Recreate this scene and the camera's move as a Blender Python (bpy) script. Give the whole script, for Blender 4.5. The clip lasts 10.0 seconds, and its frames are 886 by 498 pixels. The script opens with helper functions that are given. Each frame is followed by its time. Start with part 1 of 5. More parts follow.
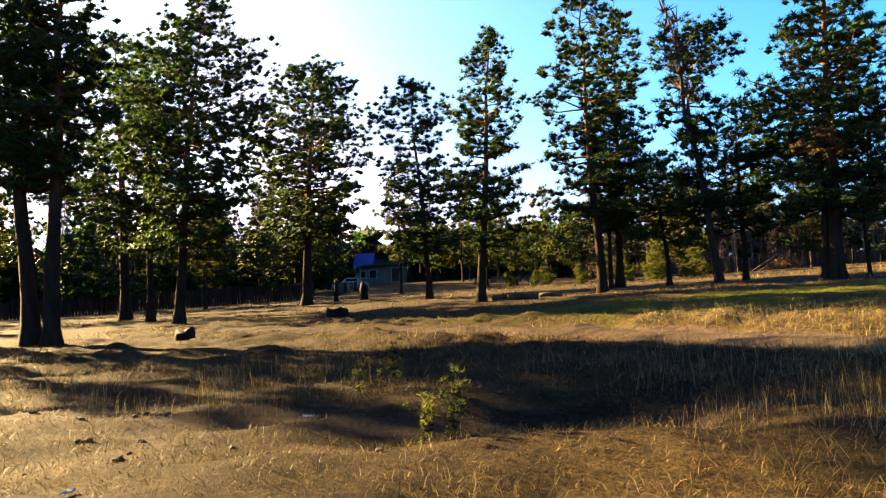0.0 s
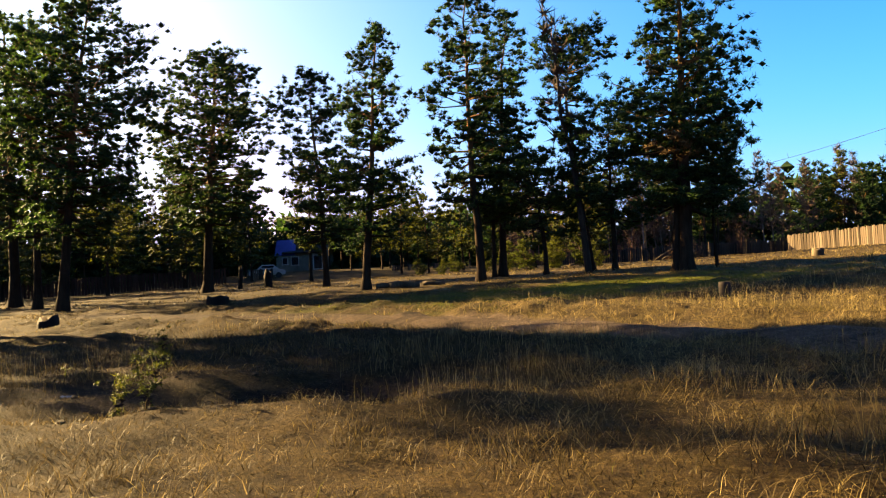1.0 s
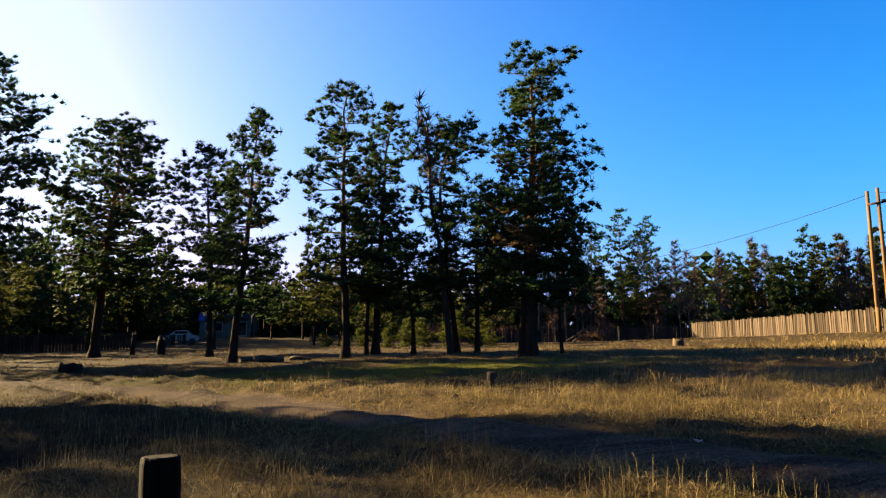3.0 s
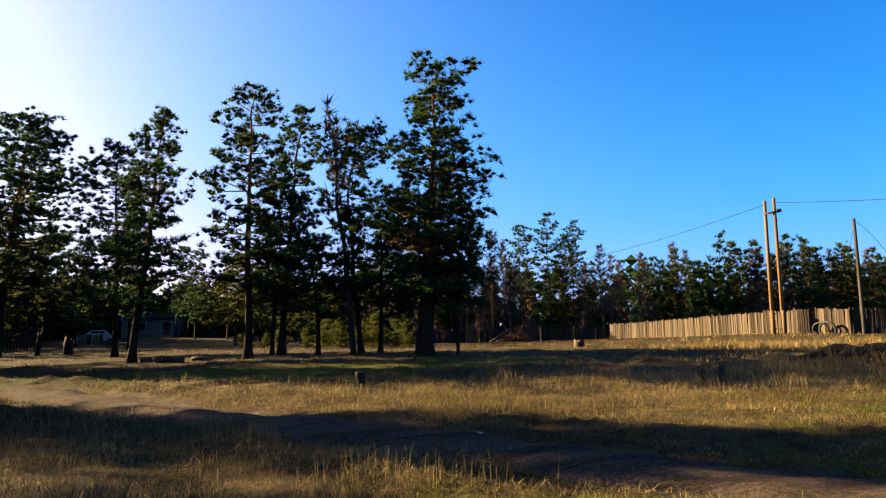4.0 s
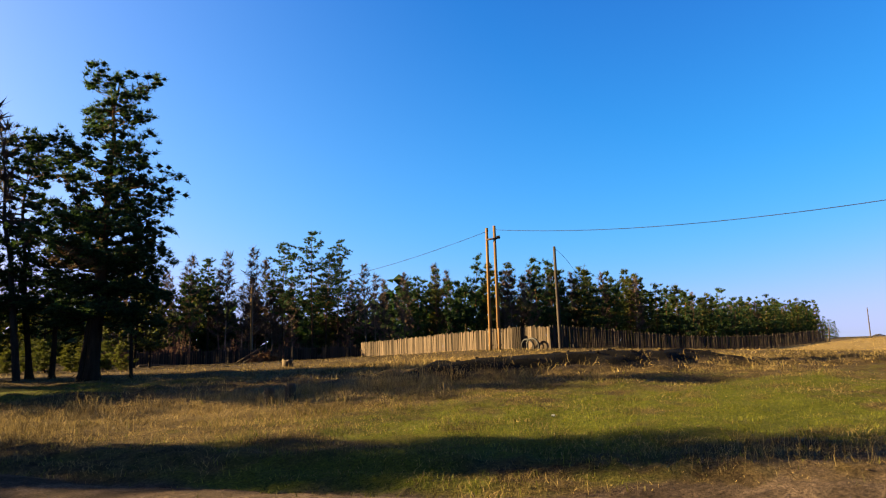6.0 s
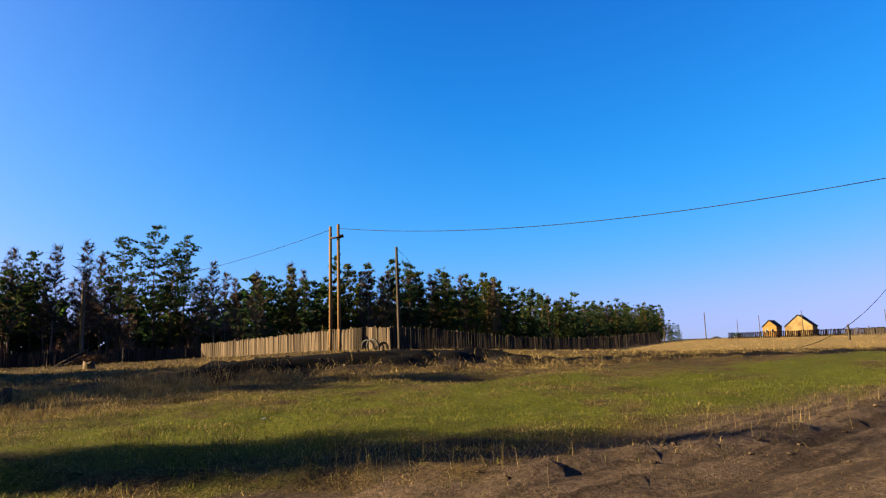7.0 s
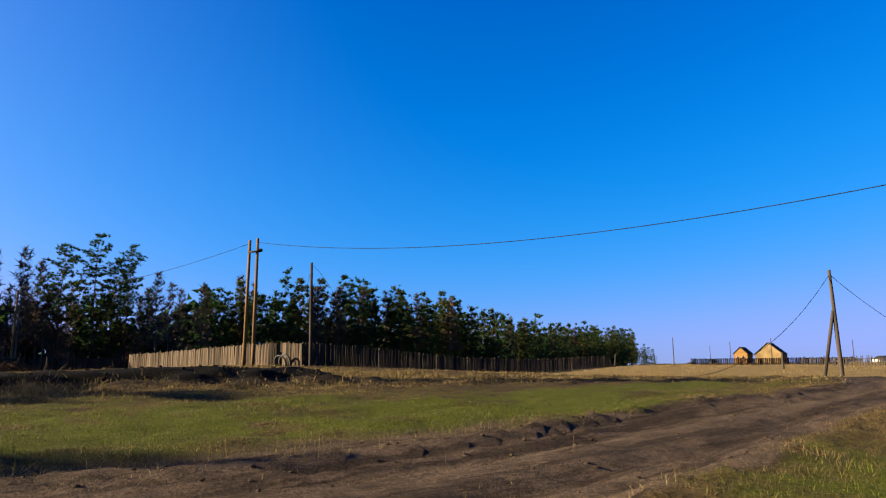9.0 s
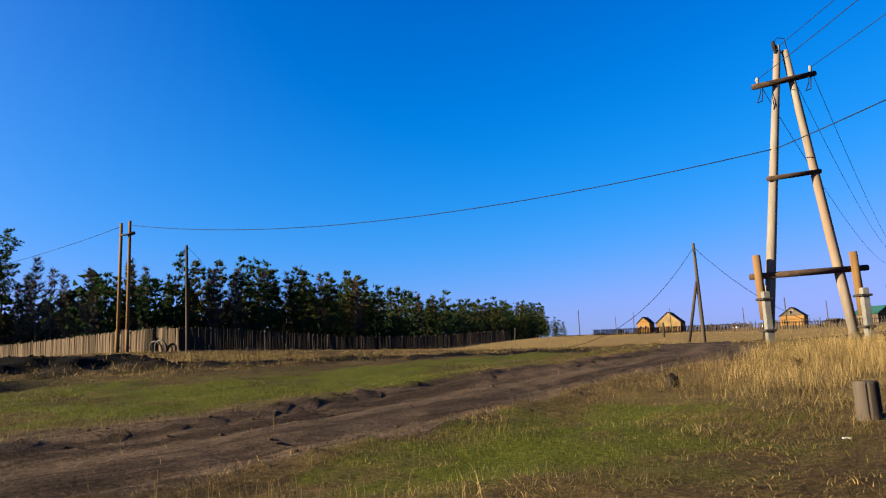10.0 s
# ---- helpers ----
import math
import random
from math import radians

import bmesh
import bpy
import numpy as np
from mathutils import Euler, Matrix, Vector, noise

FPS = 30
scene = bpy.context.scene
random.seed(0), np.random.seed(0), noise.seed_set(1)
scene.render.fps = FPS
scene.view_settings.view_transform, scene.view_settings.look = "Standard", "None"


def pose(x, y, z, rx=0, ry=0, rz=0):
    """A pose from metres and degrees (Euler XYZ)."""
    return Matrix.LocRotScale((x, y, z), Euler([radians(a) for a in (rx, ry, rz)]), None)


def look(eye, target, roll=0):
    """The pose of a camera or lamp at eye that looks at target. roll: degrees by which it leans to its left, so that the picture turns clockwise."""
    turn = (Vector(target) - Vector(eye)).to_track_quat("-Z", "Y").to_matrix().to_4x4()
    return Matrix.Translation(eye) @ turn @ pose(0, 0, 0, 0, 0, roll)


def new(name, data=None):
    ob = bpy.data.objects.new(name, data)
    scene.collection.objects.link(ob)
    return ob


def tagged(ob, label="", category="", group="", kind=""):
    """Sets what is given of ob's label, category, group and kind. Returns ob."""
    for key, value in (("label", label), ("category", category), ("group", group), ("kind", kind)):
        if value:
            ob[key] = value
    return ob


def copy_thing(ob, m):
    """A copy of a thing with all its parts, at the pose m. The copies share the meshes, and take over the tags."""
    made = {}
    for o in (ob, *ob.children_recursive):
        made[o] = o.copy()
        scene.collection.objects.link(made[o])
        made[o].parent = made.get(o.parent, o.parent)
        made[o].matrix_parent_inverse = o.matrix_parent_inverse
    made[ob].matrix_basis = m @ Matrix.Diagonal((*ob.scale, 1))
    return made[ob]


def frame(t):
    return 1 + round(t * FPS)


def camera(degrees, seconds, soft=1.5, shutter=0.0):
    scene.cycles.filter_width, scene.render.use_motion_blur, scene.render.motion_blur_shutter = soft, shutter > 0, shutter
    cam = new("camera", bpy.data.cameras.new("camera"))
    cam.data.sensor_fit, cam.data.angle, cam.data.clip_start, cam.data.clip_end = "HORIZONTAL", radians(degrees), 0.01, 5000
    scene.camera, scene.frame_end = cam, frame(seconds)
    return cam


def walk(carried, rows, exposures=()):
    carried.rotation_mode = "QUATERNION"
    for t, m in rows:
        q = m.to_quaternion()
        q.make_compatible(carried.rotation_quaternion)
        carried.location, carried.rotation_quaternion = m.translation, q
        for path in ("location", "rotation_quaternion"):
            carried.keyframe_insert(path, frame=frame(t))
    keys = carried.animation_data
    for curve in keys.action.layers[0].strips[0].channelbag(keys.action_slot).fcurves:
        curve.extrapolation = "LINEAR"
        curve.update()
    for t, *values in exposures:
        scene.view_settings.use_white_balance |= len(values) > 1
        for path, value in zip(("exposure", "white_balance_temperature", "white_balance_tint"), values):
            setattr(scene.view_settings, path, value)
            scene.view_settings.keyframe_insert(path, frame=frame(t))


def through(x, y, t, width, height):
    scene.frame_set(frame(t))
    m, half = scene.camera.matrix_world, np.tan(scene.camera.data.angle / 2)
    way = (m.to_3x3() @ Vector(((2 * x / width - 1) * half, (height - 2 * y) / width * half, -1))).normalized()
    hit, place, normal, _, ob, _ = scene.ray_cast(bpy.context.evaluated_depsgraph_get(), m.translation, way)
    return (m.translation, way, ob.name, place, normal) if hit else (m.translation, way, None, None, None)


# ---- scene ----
cam = camera(65.6, 10.0, soft=1.2)
PATH = [
    (0, (0.659, 0.088, 1.367), (0.606, 2.084, 1.486), -3.0),
    (0.5, (1.889, -0.355, 1.339), (1.995, 1.632, 1.536), -3.1),
    (1, (2.994, -0.978, 1.339), (3.117, 1.017, 1.41), -2.8),
    (1.5, (4.01, -1.546, 1.42), (4.174, 0.445, 1.514), -0.9),
    (2, (4.868, -2.144, 1.539), (5.054, -0.169, 1.791), 2.2),
    (2.2, (5.234, -2.314, 1.509), (5.475, -0.343, 1.75), 0.3),
    (3.3, (7.25, -2.989, 1.539), (7.507, -1.025, 1.82), -0.5),
    (3.5, (7.508, -3.265, 1.507), (7.779, -1.304, 1.788), 0.3),
    (3.9, (8.282, -3.708, 1.528), (8.665, -1.765, 1.807), -0.9),
    (4, (8.479, -3.809, 1.539), (8.898, -1.873, 1.812), -0.4),
    (4.5, (9.556, -4.204, 1.626), (10.141, -2.31, 1.892), -1.6),
    (5, (10.531, -4.818, 1.606), (11.316, -3.001, 1.893), 0.2),
    (5.5, (11.709, -5.549, 1.562), (12.518, -3.736, 1.798), -2.9),
    (6, (12.844, -6.32, 1.524), (13.804, -4.594, 1.838), -1.6),
    (6.2, (13.372, -6.545, 1.5), (14.424, -4.872, 1.809), 0.1),
    (7.3, (16.004, -7.563, 1.32), (17.312, -6.08, 1.621), -1.8),
    (7.5, (16.298, -7.986, 1.279), (17.639, -6.529, 1.56), -1.3),
    (7.6, (16.513, -8.179, 1.356), (17.822, -6.677, 1.533), -7.3),
    (8, (17.58, -8.855, 1.343), (19.046, -7.549, 1.729), -2.2),
    (8.5, (18.615, -9.777, 1.345), (19.945, -8.299, 1.553), -2.4),
    (9, (19.671, -10.784, 1.372), (20.958, -9.296, 1.73), -0.2),
    (9.5, (20.571, -12.0, 1.316), (21.919, -10.561, 1.653), -0.7),
    (10, (21.593, -13.075, 1.336), (23.057, -11.744, 1.626), -2.3),
]
walk(cam, [(t, look(eye, target, roll)) for t, eye, target, roll in PATH],
     [(0, 4.25, 10300, 10), (1, 3.8, 10200, 10), (1.5, 3.9, 10200, 10), (2.2, 3.45, 8400, 10), (3.5, 3.28, 8000, 10), (5.5, 3.24, 9000, 10), (7.5, 2.82, 6900, 10), (10, 2.56, 6300, 10)])

# ---- world and sun ----
SUN_AZ, SUN_EL = 56.5, 18.0          # degrees left of +y, degrees up
sun_way = Vector((-math.sin(radians(SUN_AZ)) * math.cos(radians(SUN_EL)), math.cos(radians(SUN_AZ)) * math.cos(radians(SUN_EL)), math.sin(radians(SUN_EL))))
world = bpy.data.worlds.new("sky")
scene.world = world
world.use_nodes = True
wn, wl = world.node_tree.nodes, world.node_tree.links
sky = wn.new("ShaderNodeTexSky")
sky.sky_type = "NISHITA"
sky.sun_disc = False
sky.sun_elevation = radians(SUN_EL)
sky.sun_rotation = radians(-SUN_AZ)
sky.air_density, sky.dust_density, sky.ozone_density = 1.0, 0.25, 2.0
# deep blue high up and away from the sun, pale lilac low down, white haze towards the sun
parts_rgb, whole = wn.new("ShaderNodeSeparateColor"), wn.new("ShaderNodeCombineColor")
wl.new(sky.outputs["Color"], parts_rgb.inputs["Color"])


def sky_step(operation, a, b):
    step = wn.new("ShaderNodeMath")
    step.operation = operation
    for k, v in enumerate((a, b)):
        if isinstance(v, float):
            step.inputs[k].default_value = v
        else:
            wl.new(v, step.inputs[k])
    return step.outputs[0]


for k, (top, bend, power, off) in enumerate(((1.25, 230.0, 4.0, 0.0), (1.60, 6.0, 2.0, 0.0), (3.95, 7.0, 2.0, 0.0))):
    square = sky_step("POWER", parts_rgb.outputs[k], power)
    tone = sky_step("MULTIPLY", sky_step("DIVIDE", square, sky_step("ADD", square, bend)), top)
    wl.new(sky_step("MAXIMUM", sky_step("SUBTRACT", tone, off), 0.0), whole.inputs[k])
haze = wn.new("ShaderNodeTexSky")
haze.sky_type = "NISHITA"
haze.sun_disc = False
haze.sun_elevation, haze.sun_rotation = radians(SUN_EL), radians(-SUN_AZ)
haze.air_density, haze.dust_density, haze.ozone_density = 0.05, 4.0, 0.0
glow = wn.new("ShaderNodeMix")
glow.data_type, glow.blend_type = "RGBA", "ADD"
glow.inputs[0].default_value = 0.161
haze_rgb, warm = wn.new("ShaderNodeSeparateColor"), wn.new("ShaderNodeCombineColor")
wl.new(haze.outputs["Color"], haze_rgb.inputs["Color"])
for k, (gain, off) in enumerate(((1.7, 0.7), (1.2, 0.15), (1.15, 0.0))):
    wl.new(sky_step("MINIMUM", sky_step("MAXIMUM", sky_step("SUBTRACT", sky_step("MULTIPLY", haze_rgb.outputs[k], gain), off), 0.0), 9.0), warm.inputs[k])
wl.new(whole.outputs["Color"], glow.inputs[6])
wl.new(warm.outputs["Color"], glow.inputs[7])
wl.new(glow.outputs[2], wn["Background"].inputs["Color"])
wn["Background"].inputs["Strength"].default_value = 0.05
sun = new("sun", bpy.data.lights.new("sun", "SUN"))
sun.data.energy, sun.data.angle, sun.data.color = 5.0, radians(0.53), (1.0, 0.82, 0.52)
sun.matrix_world = look(sun_way * 100, (0, 0, 0))


# ---- materials ----
def material(name):
    m = bpy.data.materials.new(name)
    m.use_nodes = True
    return m, m.node_tree.nodes, m.node_tree.links, m.node_tree.nodes["Principled BSDF"]


def ramp(nodes, links, fac, stops):
    r = nodes.new("ShaderNodeValToRGB")
    e = r.color_ramp.elements
    while len(e) < len(stops):
        e.new(0.5)
    for el, (p, c) in zip(e, stops):
        el.position, el.color = p, (*c, 1)
    links.new(fac, r.inputs["Fac"])
    return r.outputs["Color"]


def noise_tex(nodes, links, scale, detail=4, rough=0.6, coord="Object", stretch=None):
    tc = nodes.new("ShaderNodeTexCoord")
    n = nodes.new("ShaderNodeTexNoise")
    n.inputs["Scale"].default_value, n.inputs["Detail"].default_value, n.inputs["Roughness"].default_value = scale, detail, rough
    if stretch:
        mp = nodes.new("ShaderNodeMapping")
        mp.inputs["Scale"].default_value = stretch
        links.new(tc.outputs[coord], mp.inputs["Vector"])
        links.new(mp.outputs["Vector"], n.inputs["Vector"])
    else:
        links.new(tc.outputs[coord], n.inputs["Vector"])
    return n.outputs["Fac"]


def blend(nodes, links, fac, a, b, mode="MIX"):
    mx = nodes.new("ShaderNodeMix")
    mx.data_type, mx.blend_type = "RGBA", mode
    for socket, value in ((mx.inputs[0], fac), (mx.inputs[6], a), (mx.inputs[7], b)):
        if isinstance(value, (int, float)):
            socket.default_value = value
        elif isinstance(value, tuple):
            socket.default_value = (*value, 1)
        else:
            links.new(value, socket)
    return mx.outputs[2]


def bump(nodes, links, bsdf, height, strength, distance):
    b = nodes.new("ShaderNodeBump")
    b.inputs["Strength"].default_value, b.inputs["Distance"].default_value = strength, distance
    links.new(height, b.inputs["Height"])
    links.new(b.outputs["Normal"], bsdf.inputs["Normal"])


def rough_stuff(name, dark, light, scale, roughness=0.85, stretch=None, relief=0.4, depth=0.01, vary=0.25, stain=None):
    """A grainy surface between two colours, with large stains, and a tone of its own for each object."""
    dark, light = (tuple(v * 0.33 for v in c) for c in (dark, light))
    m, n, l, b = material(name)
    grain = noise_tex(n, l, scale, 6, 0.65, "Object", stretch)
    col = ramp(n, l, grain, [(0.3, dark), (0.7, light)])
    big = noise_tex(n, l, scale * 0.12, 3, 0.5, "Object", stretch)
    col = blend(n, l, ramp(n, l, big, [(0.45, (0, 0, 0)), (0.65, (0.7, 0.7, 0.7))]), col, stain or tuple(v * 0.55 for v in dark))
    if vary:
        info = n.new("ShaderNodeObjectInfo")
        tone = ramp(n, l, info.outputs["Random"], [(0, (1 - vary,) * 3), (1, (1 + vary,) * 3)])
        col = blend(n, l, 1.0, col, tone, "MULTIPLY")
    l.new(col, b.inputs["Base Color"])
    b.inputs["Roughness"].default_value = roughness
    b.inputs["Specular IOR Level"].default_value = 0.04 if roughness > 0.7 else 0.3
    bump(n, l, b, grain, relief, depth)
    return m


def leafy(name, dark, light, through=0.3, tone=0.25, lump=0.45, glow=(1.0, 1.0, 1.0)):
    """Thin leaves or blades: diffuse with light passing through, each one with its own tint."""
    dark, light = (tuple(v * 0.8 for v in c) for c in (dark, light))
    m, n, l, b = material(name)
    geo = n.new("ShaderNodeNewGeometry")
    info = n.new("ShaderNodeObjectInfo")
    col = ramp(n, l, geo.outputs["Random Per Island"], [(0.0, dark), (1.0, light)])
    patch = noise_tex(n, l, lump, 3)
    col = blend(n, l, 1.0, col, ramp(n, l, patch, [(0.3, (1 - tone,) * 3), (0.7, (1 + tone,) * 3)]), "MULTIPLY")
    col = blend(n, l, 1.0, col, ramp(n, l, info.outputs["Random"], [(0, (0.8, 0.85, 0.8)), (1, (1.25, 1.15, 1.0))]), "MULTIPLY")
    l.new(col, b.inputs["Base Color"])
    b.inputs["Roughness"].default_value = 0.6
    b.inputs["Specular IOR Level"].default_value = 0.04
    tr = n.new("ShaderNodeBsdfTranslucent")
    l.new(blend(n, l, 1.0, col, glow, "MULTIPLY"), tr.inputs["Color"])
    mix = n.new("ShaderNodeMixShader")
    mix.inputs["Fac"].default_value = through
    l.new(b.outputs["BSDF"], mix.inputs[1])
    l.new(tr.outputs["BSDF"], mix.inputs[2])
    l.new(mix.outputs["Shader"], n["Material Output"].inputs["Surface"])
    return m


def bark_pine():
    """Grey furrowed bark below, thin orange bark high up the trunk."""
    m, n, l, b = material("pine_bark")
    tc = n.new("ShaderNodeTexCoord")
    sep = n.new("ShaderNodeSeparateXYZ")
    l.new(tc.outputs["Object"], sep.inputs["Vector"])
    grain = noise_tex(n, l, 6, 6, 0.7, "Object", (1, 1, 0.22))
    low = ramp(n, l, grain, [(0.3, (0.006, 0.004, 0.003)), (0.7, (0.026, 0.016, 0.010))])
    high = ramp(n, l, grain, [(0.3, (0.045, 0.022, 0.011)), (0.7, (0.125, 0.064, 0.03))])
    wob = n.new("ShaderNodeMath")
    wob.operation = "MULTIPLY_ADD"
    l.new(noise_tex(n, l, 0.8, 3), wob.inputs[0])
    wob.inputs[1].default_value = 4.0
    l.new(sep.outputs["Z"], wob.inputs[2])
    rng = n.new("ShaderNodeMapRange")
    rng.inputs["From Min"].default_value, rng.inputs["From Max"].default_value = 6.0, 10.0
    l.new(wob.outputs[0], rng.inputs["Value"])
    l.new(blend(n, l, rng.outputs["Result"], low, high), b.inputs["Base Color"])
    b.inputs["Roughness"].default_value = 0.95
    b.inputs["Specular IOR Level"].default_value = 0.03
    bump(n, l, b, grain, 0.8, 0.03)
    return m


M_BARK = bark_pine()
M_DEADWOOD = rough_stuff("dead_bark", (0.04, 0.03, 0.025), (0.15, 0.115, 0.09), 5, stretch=(1, 1, 0.2), relief=0.7, depth=0.02)
M_BIRCH = rough_stuff("birch_bark", (0.13, 0.11, 0.095), (0.36, 0.32, 0.28), 5, stretch=(0.5, 0.5, 2.0), stain=(0.08, 0.06, 0.05))
M_TWIG = rough_stuff("bare_twigs", (0.10, 0.065, 0.052), (0.28, 0.19, 0.15), 3, vary=0.3)
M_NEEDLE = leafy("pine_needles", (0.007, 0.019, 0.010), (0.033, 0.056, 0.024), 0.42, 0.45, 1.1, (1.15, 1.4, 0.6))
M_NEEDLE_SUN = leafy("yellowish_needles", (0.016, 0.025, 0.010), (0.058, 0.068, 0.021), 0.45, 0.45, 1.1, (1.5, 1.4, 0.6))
M_NEEDLE_DEAD = leafy("dry_needles", (0.04, 0.026, 0.014), (0.10, 0.066, 0.034), 0.2)
M_SAPLING = leafy("sapling_needles", (0.032, 0.042, 0.008), (0.080, 0.088, 0.016), 0.45)
M_STRAW = leafy("dry_straw", (0.022, 0.016, 0.009), (0.22, 0.158, 0.070), 0.3, 0.7, 0.9)
M_STRAW_PALE = leafy("pale_standing_straw", (0.065, 0.045, 0.021), (0.29, 0.21, 0.095), 0.3, 0.4, 0.35)
# about half as bright as M_STRAW: brown litter with some shade in the colour
M_STRAW_BROWN = leafy("brown_litter_grass", (0.012, 0.008, 0.005), (0.105, 0.070, 0.032), 0.3, 0.8, 1.3)
M_GREEN = leafy("green_grass", (0.020, 0.024, 0.006), (0.116, 0.118, 0.021), 0.35, 0.5, 0.7)
M_FENCE = rough_stuff("weathered_planks", (0.072, 0.052, 0.038), (0.195, 0.146, 0.106), 5, stretch=(2, 2, 0.12), relief=0.4, vary=0.6, stain=(0.09, 0.06, 0.04))
M_FENCE_GREY = rough_stuff("grey_planks", (0.03, 0.022, 0.017), (0.10, 0.075, 0.055), 5, stretch=(2, 2, 0.12), relief=0.4, vary=0.4)
M_FENCE_DARK = rough_stuff("dark_brown_planks", (0.05, 0.025, 0.016), (0.13, 0.06, 0.04), 5, stretch=(2, 2, 0.12), vary=0.3)
M_POLE = rough_stuff("peeled_pole", (0.20, 0.105, 0.04), (0.33, 0.195, 0.085), 4, stretch=(2, 2, 0.1), relief=0.4, vary=0.12, stain=(0.12, 0.07, 0.035))
M_LOG = rough_stuff("pale_log", (0.24, 0.20, 0.165), (0.44, 0.375, 0.315), 4, stretch=(2, 2, 0.16), relief=0.5, vary=0.1, stain=(0.13, 0.08, 0.05))
M_POLE_OLD = rough_stuff("old_pole", (0.05, 0.04, 0.034), (0.16, 0.128, 0.105), 4, stretch=(2, 2, 0.1), vary=0.15)
M_BEAM = rough_stuff("brown_beam", (0.06, 0.038, 0.028), (0.17, 0.11, 0.075), 4, stretch=(2, 0.3, 2), vary=0.2)
M_CHAR = rough_stuff("tarred_wood", (0.02, 0.015, 0.012), (0.06, 0.045, 0.035), 5, stretch=(2, 2, 0.2), vary=0.1)
M_CONCRETE = rough_stuff("concrete_stub", (0.22, 0.215, 0.21), (0.36, 0.35, 0.335), 8, vary=0.08, relief=0.2)
M_STUMP = rough_stuff("grey_stump", (0.06, 0.045, 0.03), (0.26, 0.19, 0.13), 6, stretch=(1.5, 1.5, 0.2), relief=0.7, depth=0.015)
M_POST = rough_stuff("dark_cracked_post", (0.003, 0.0025, 0.002), (0.016, 0.010, 0.006), 6, stretch=(1.5, 1.5, 0.12), relief=0.9, depth=0.02)
M_CUT = rough_stuff("sawn_wood", (0.34, 0.26, 0.16), (0.55, 0.44, 0.28), 9)
M_METAL = rough_stuff("dark_band", (0.03, 0.025, 0.022), (0.08, 0.06, 0.05), 12, roughness=0.6)
M_WIRE = rough_stuff("wire", (0.015, 0.015, 0.017), (0.04, 0.04, 0.044), 4, roughness=0.8, vary=0)
M_GLASSY = rough_stuff("insulator", (0.30, 0.30, 0.295), (0.42, 0.42, 0.41), 6, roughness=0.3, vary=0)
M_WALL_Y = rough_stuff("yellow_timber", (0.36, 0.18, 0.052), (0.48, 0.28, 0.10), 2.5, stretch=(0.3, 0.3, 6), vary=0.1)
M_WALL_PALE = rough_stuff("pale_cladding", (0.36, 0.24, 0.11), (0.46, 0.32, 0.16), 2, vary=0.05)
M_WALL_GREY = rough_stuff("grey_logs", (0.11, 0.085, 0.06), (0.27, 0.20, 0.14), 2, stretch=(0.3, 0.3, 5), vary=0.1)
M_WHITE = rough_stuff("whitewash", (0.6, 0.6, 0.58), (0.8, 0.8, 0.78), 2, vary=0.08)
M_ROOF = rough_stuff("dark_roofing", (0.03, 0.028, 0.028), (0.085, 0.08, 0.08), 3, vary=0.1)
M_ROOF_BLUE = rough_stuff("blue_metal_roof", (0.01, 0.07, 0.42), (0.02, 0.13, 0.60), 2, roughness=0.45, vary=0)
M_ROOF_GREEN = rough_stuff("green_metal_roof", (0.02, 0.10, 0.08), (0.04, 0.17, 0.14), 2, roughness=0.5, vary=0)
M_WINDOW = rough_stuff("dark_window", (0.015, 0.018, 0.022), (0.04, 0.045, 0.055), 2, roughness=0.15, vary=0)
M_STONE = rough_stuff("clod", (0.05, 0.034, 0.022), (0.15, 0.105, 0.068), 8, relief=0.6, vary=0.4)
M_LITTER = rough_stuff("white_scrap", (0.6, 0.6, 0.6), (0.85, 0.85, 0.85), 8, vary=0.05)
# dark soil of the heap, blackened further to stand for its shade
M_SHADED_SOIL = rough_stuff("shaded_soil", (0.006, 0.005, 0.0045), (0.03, 0.024, 0.02), 8, relief=0.6, vary=0.4)
M_TYRE = rough_stuff("black_rubber", (0.005, 0.005, 0.005), (0.016, 0.015, 0.014), 20, roughness=0.7, vary=0.1)


# ---- shape helpers ----
def mesh_of(name, verts, faces):
    me = bpy.data.meshes.new(name)
    me.from_pydata([tuple(v) for v in verts], [], [tuple(int(i) for i in f) for f in faces])
    me.update()
    return me


def triangles(name, verts):
    """A mesh of loose triangles from an (n, 3, 3) array."""
    n = len(verts)
    me = bpy.data.meshes.new(name)
    me.vertices.add(n * 3)
    me.vertices.foreach_set("co", np.asarray(verts, np.float32).ravel())
    me.loops.add(n * 3)
    me.loops.foreach_set("vertex_index", np.arange(n * 3, dtype=np.int32))
    me.polygons.add(n)
    me.polygons.foreach_set("loop_start", np.arange(0, n * 3, 3, dtype=np.int32))
    me.update(calc_edges=True)
    return me


def part(name, bm, mat, parent=None, label="", smooth=False):
    """One mesh object from a bmesh or a mesh, under its thing."""
    if isinstance(bm, bmesh.types.BMesh):
        me = bpy.data.meshes.new(name)
        bm.to_mesh(me)
        bm.free()
    else:
        me = bm
    if not me.materials:
        me.materials.append(mat)
    if smooth:
        me.polygons.foreach_set("use_smooth", [True] * len(me.polygons))
    ob = new(name, me)
    if parent is not None:
        ob.parent = parent
    if label:
        tagged(ob, label)
    return ob


def thing(name, m, label, category, group="", kind=""):
    ob = new(name)
    ob.matrix_world = m
    return tagged(ob, label, category, group, kind)


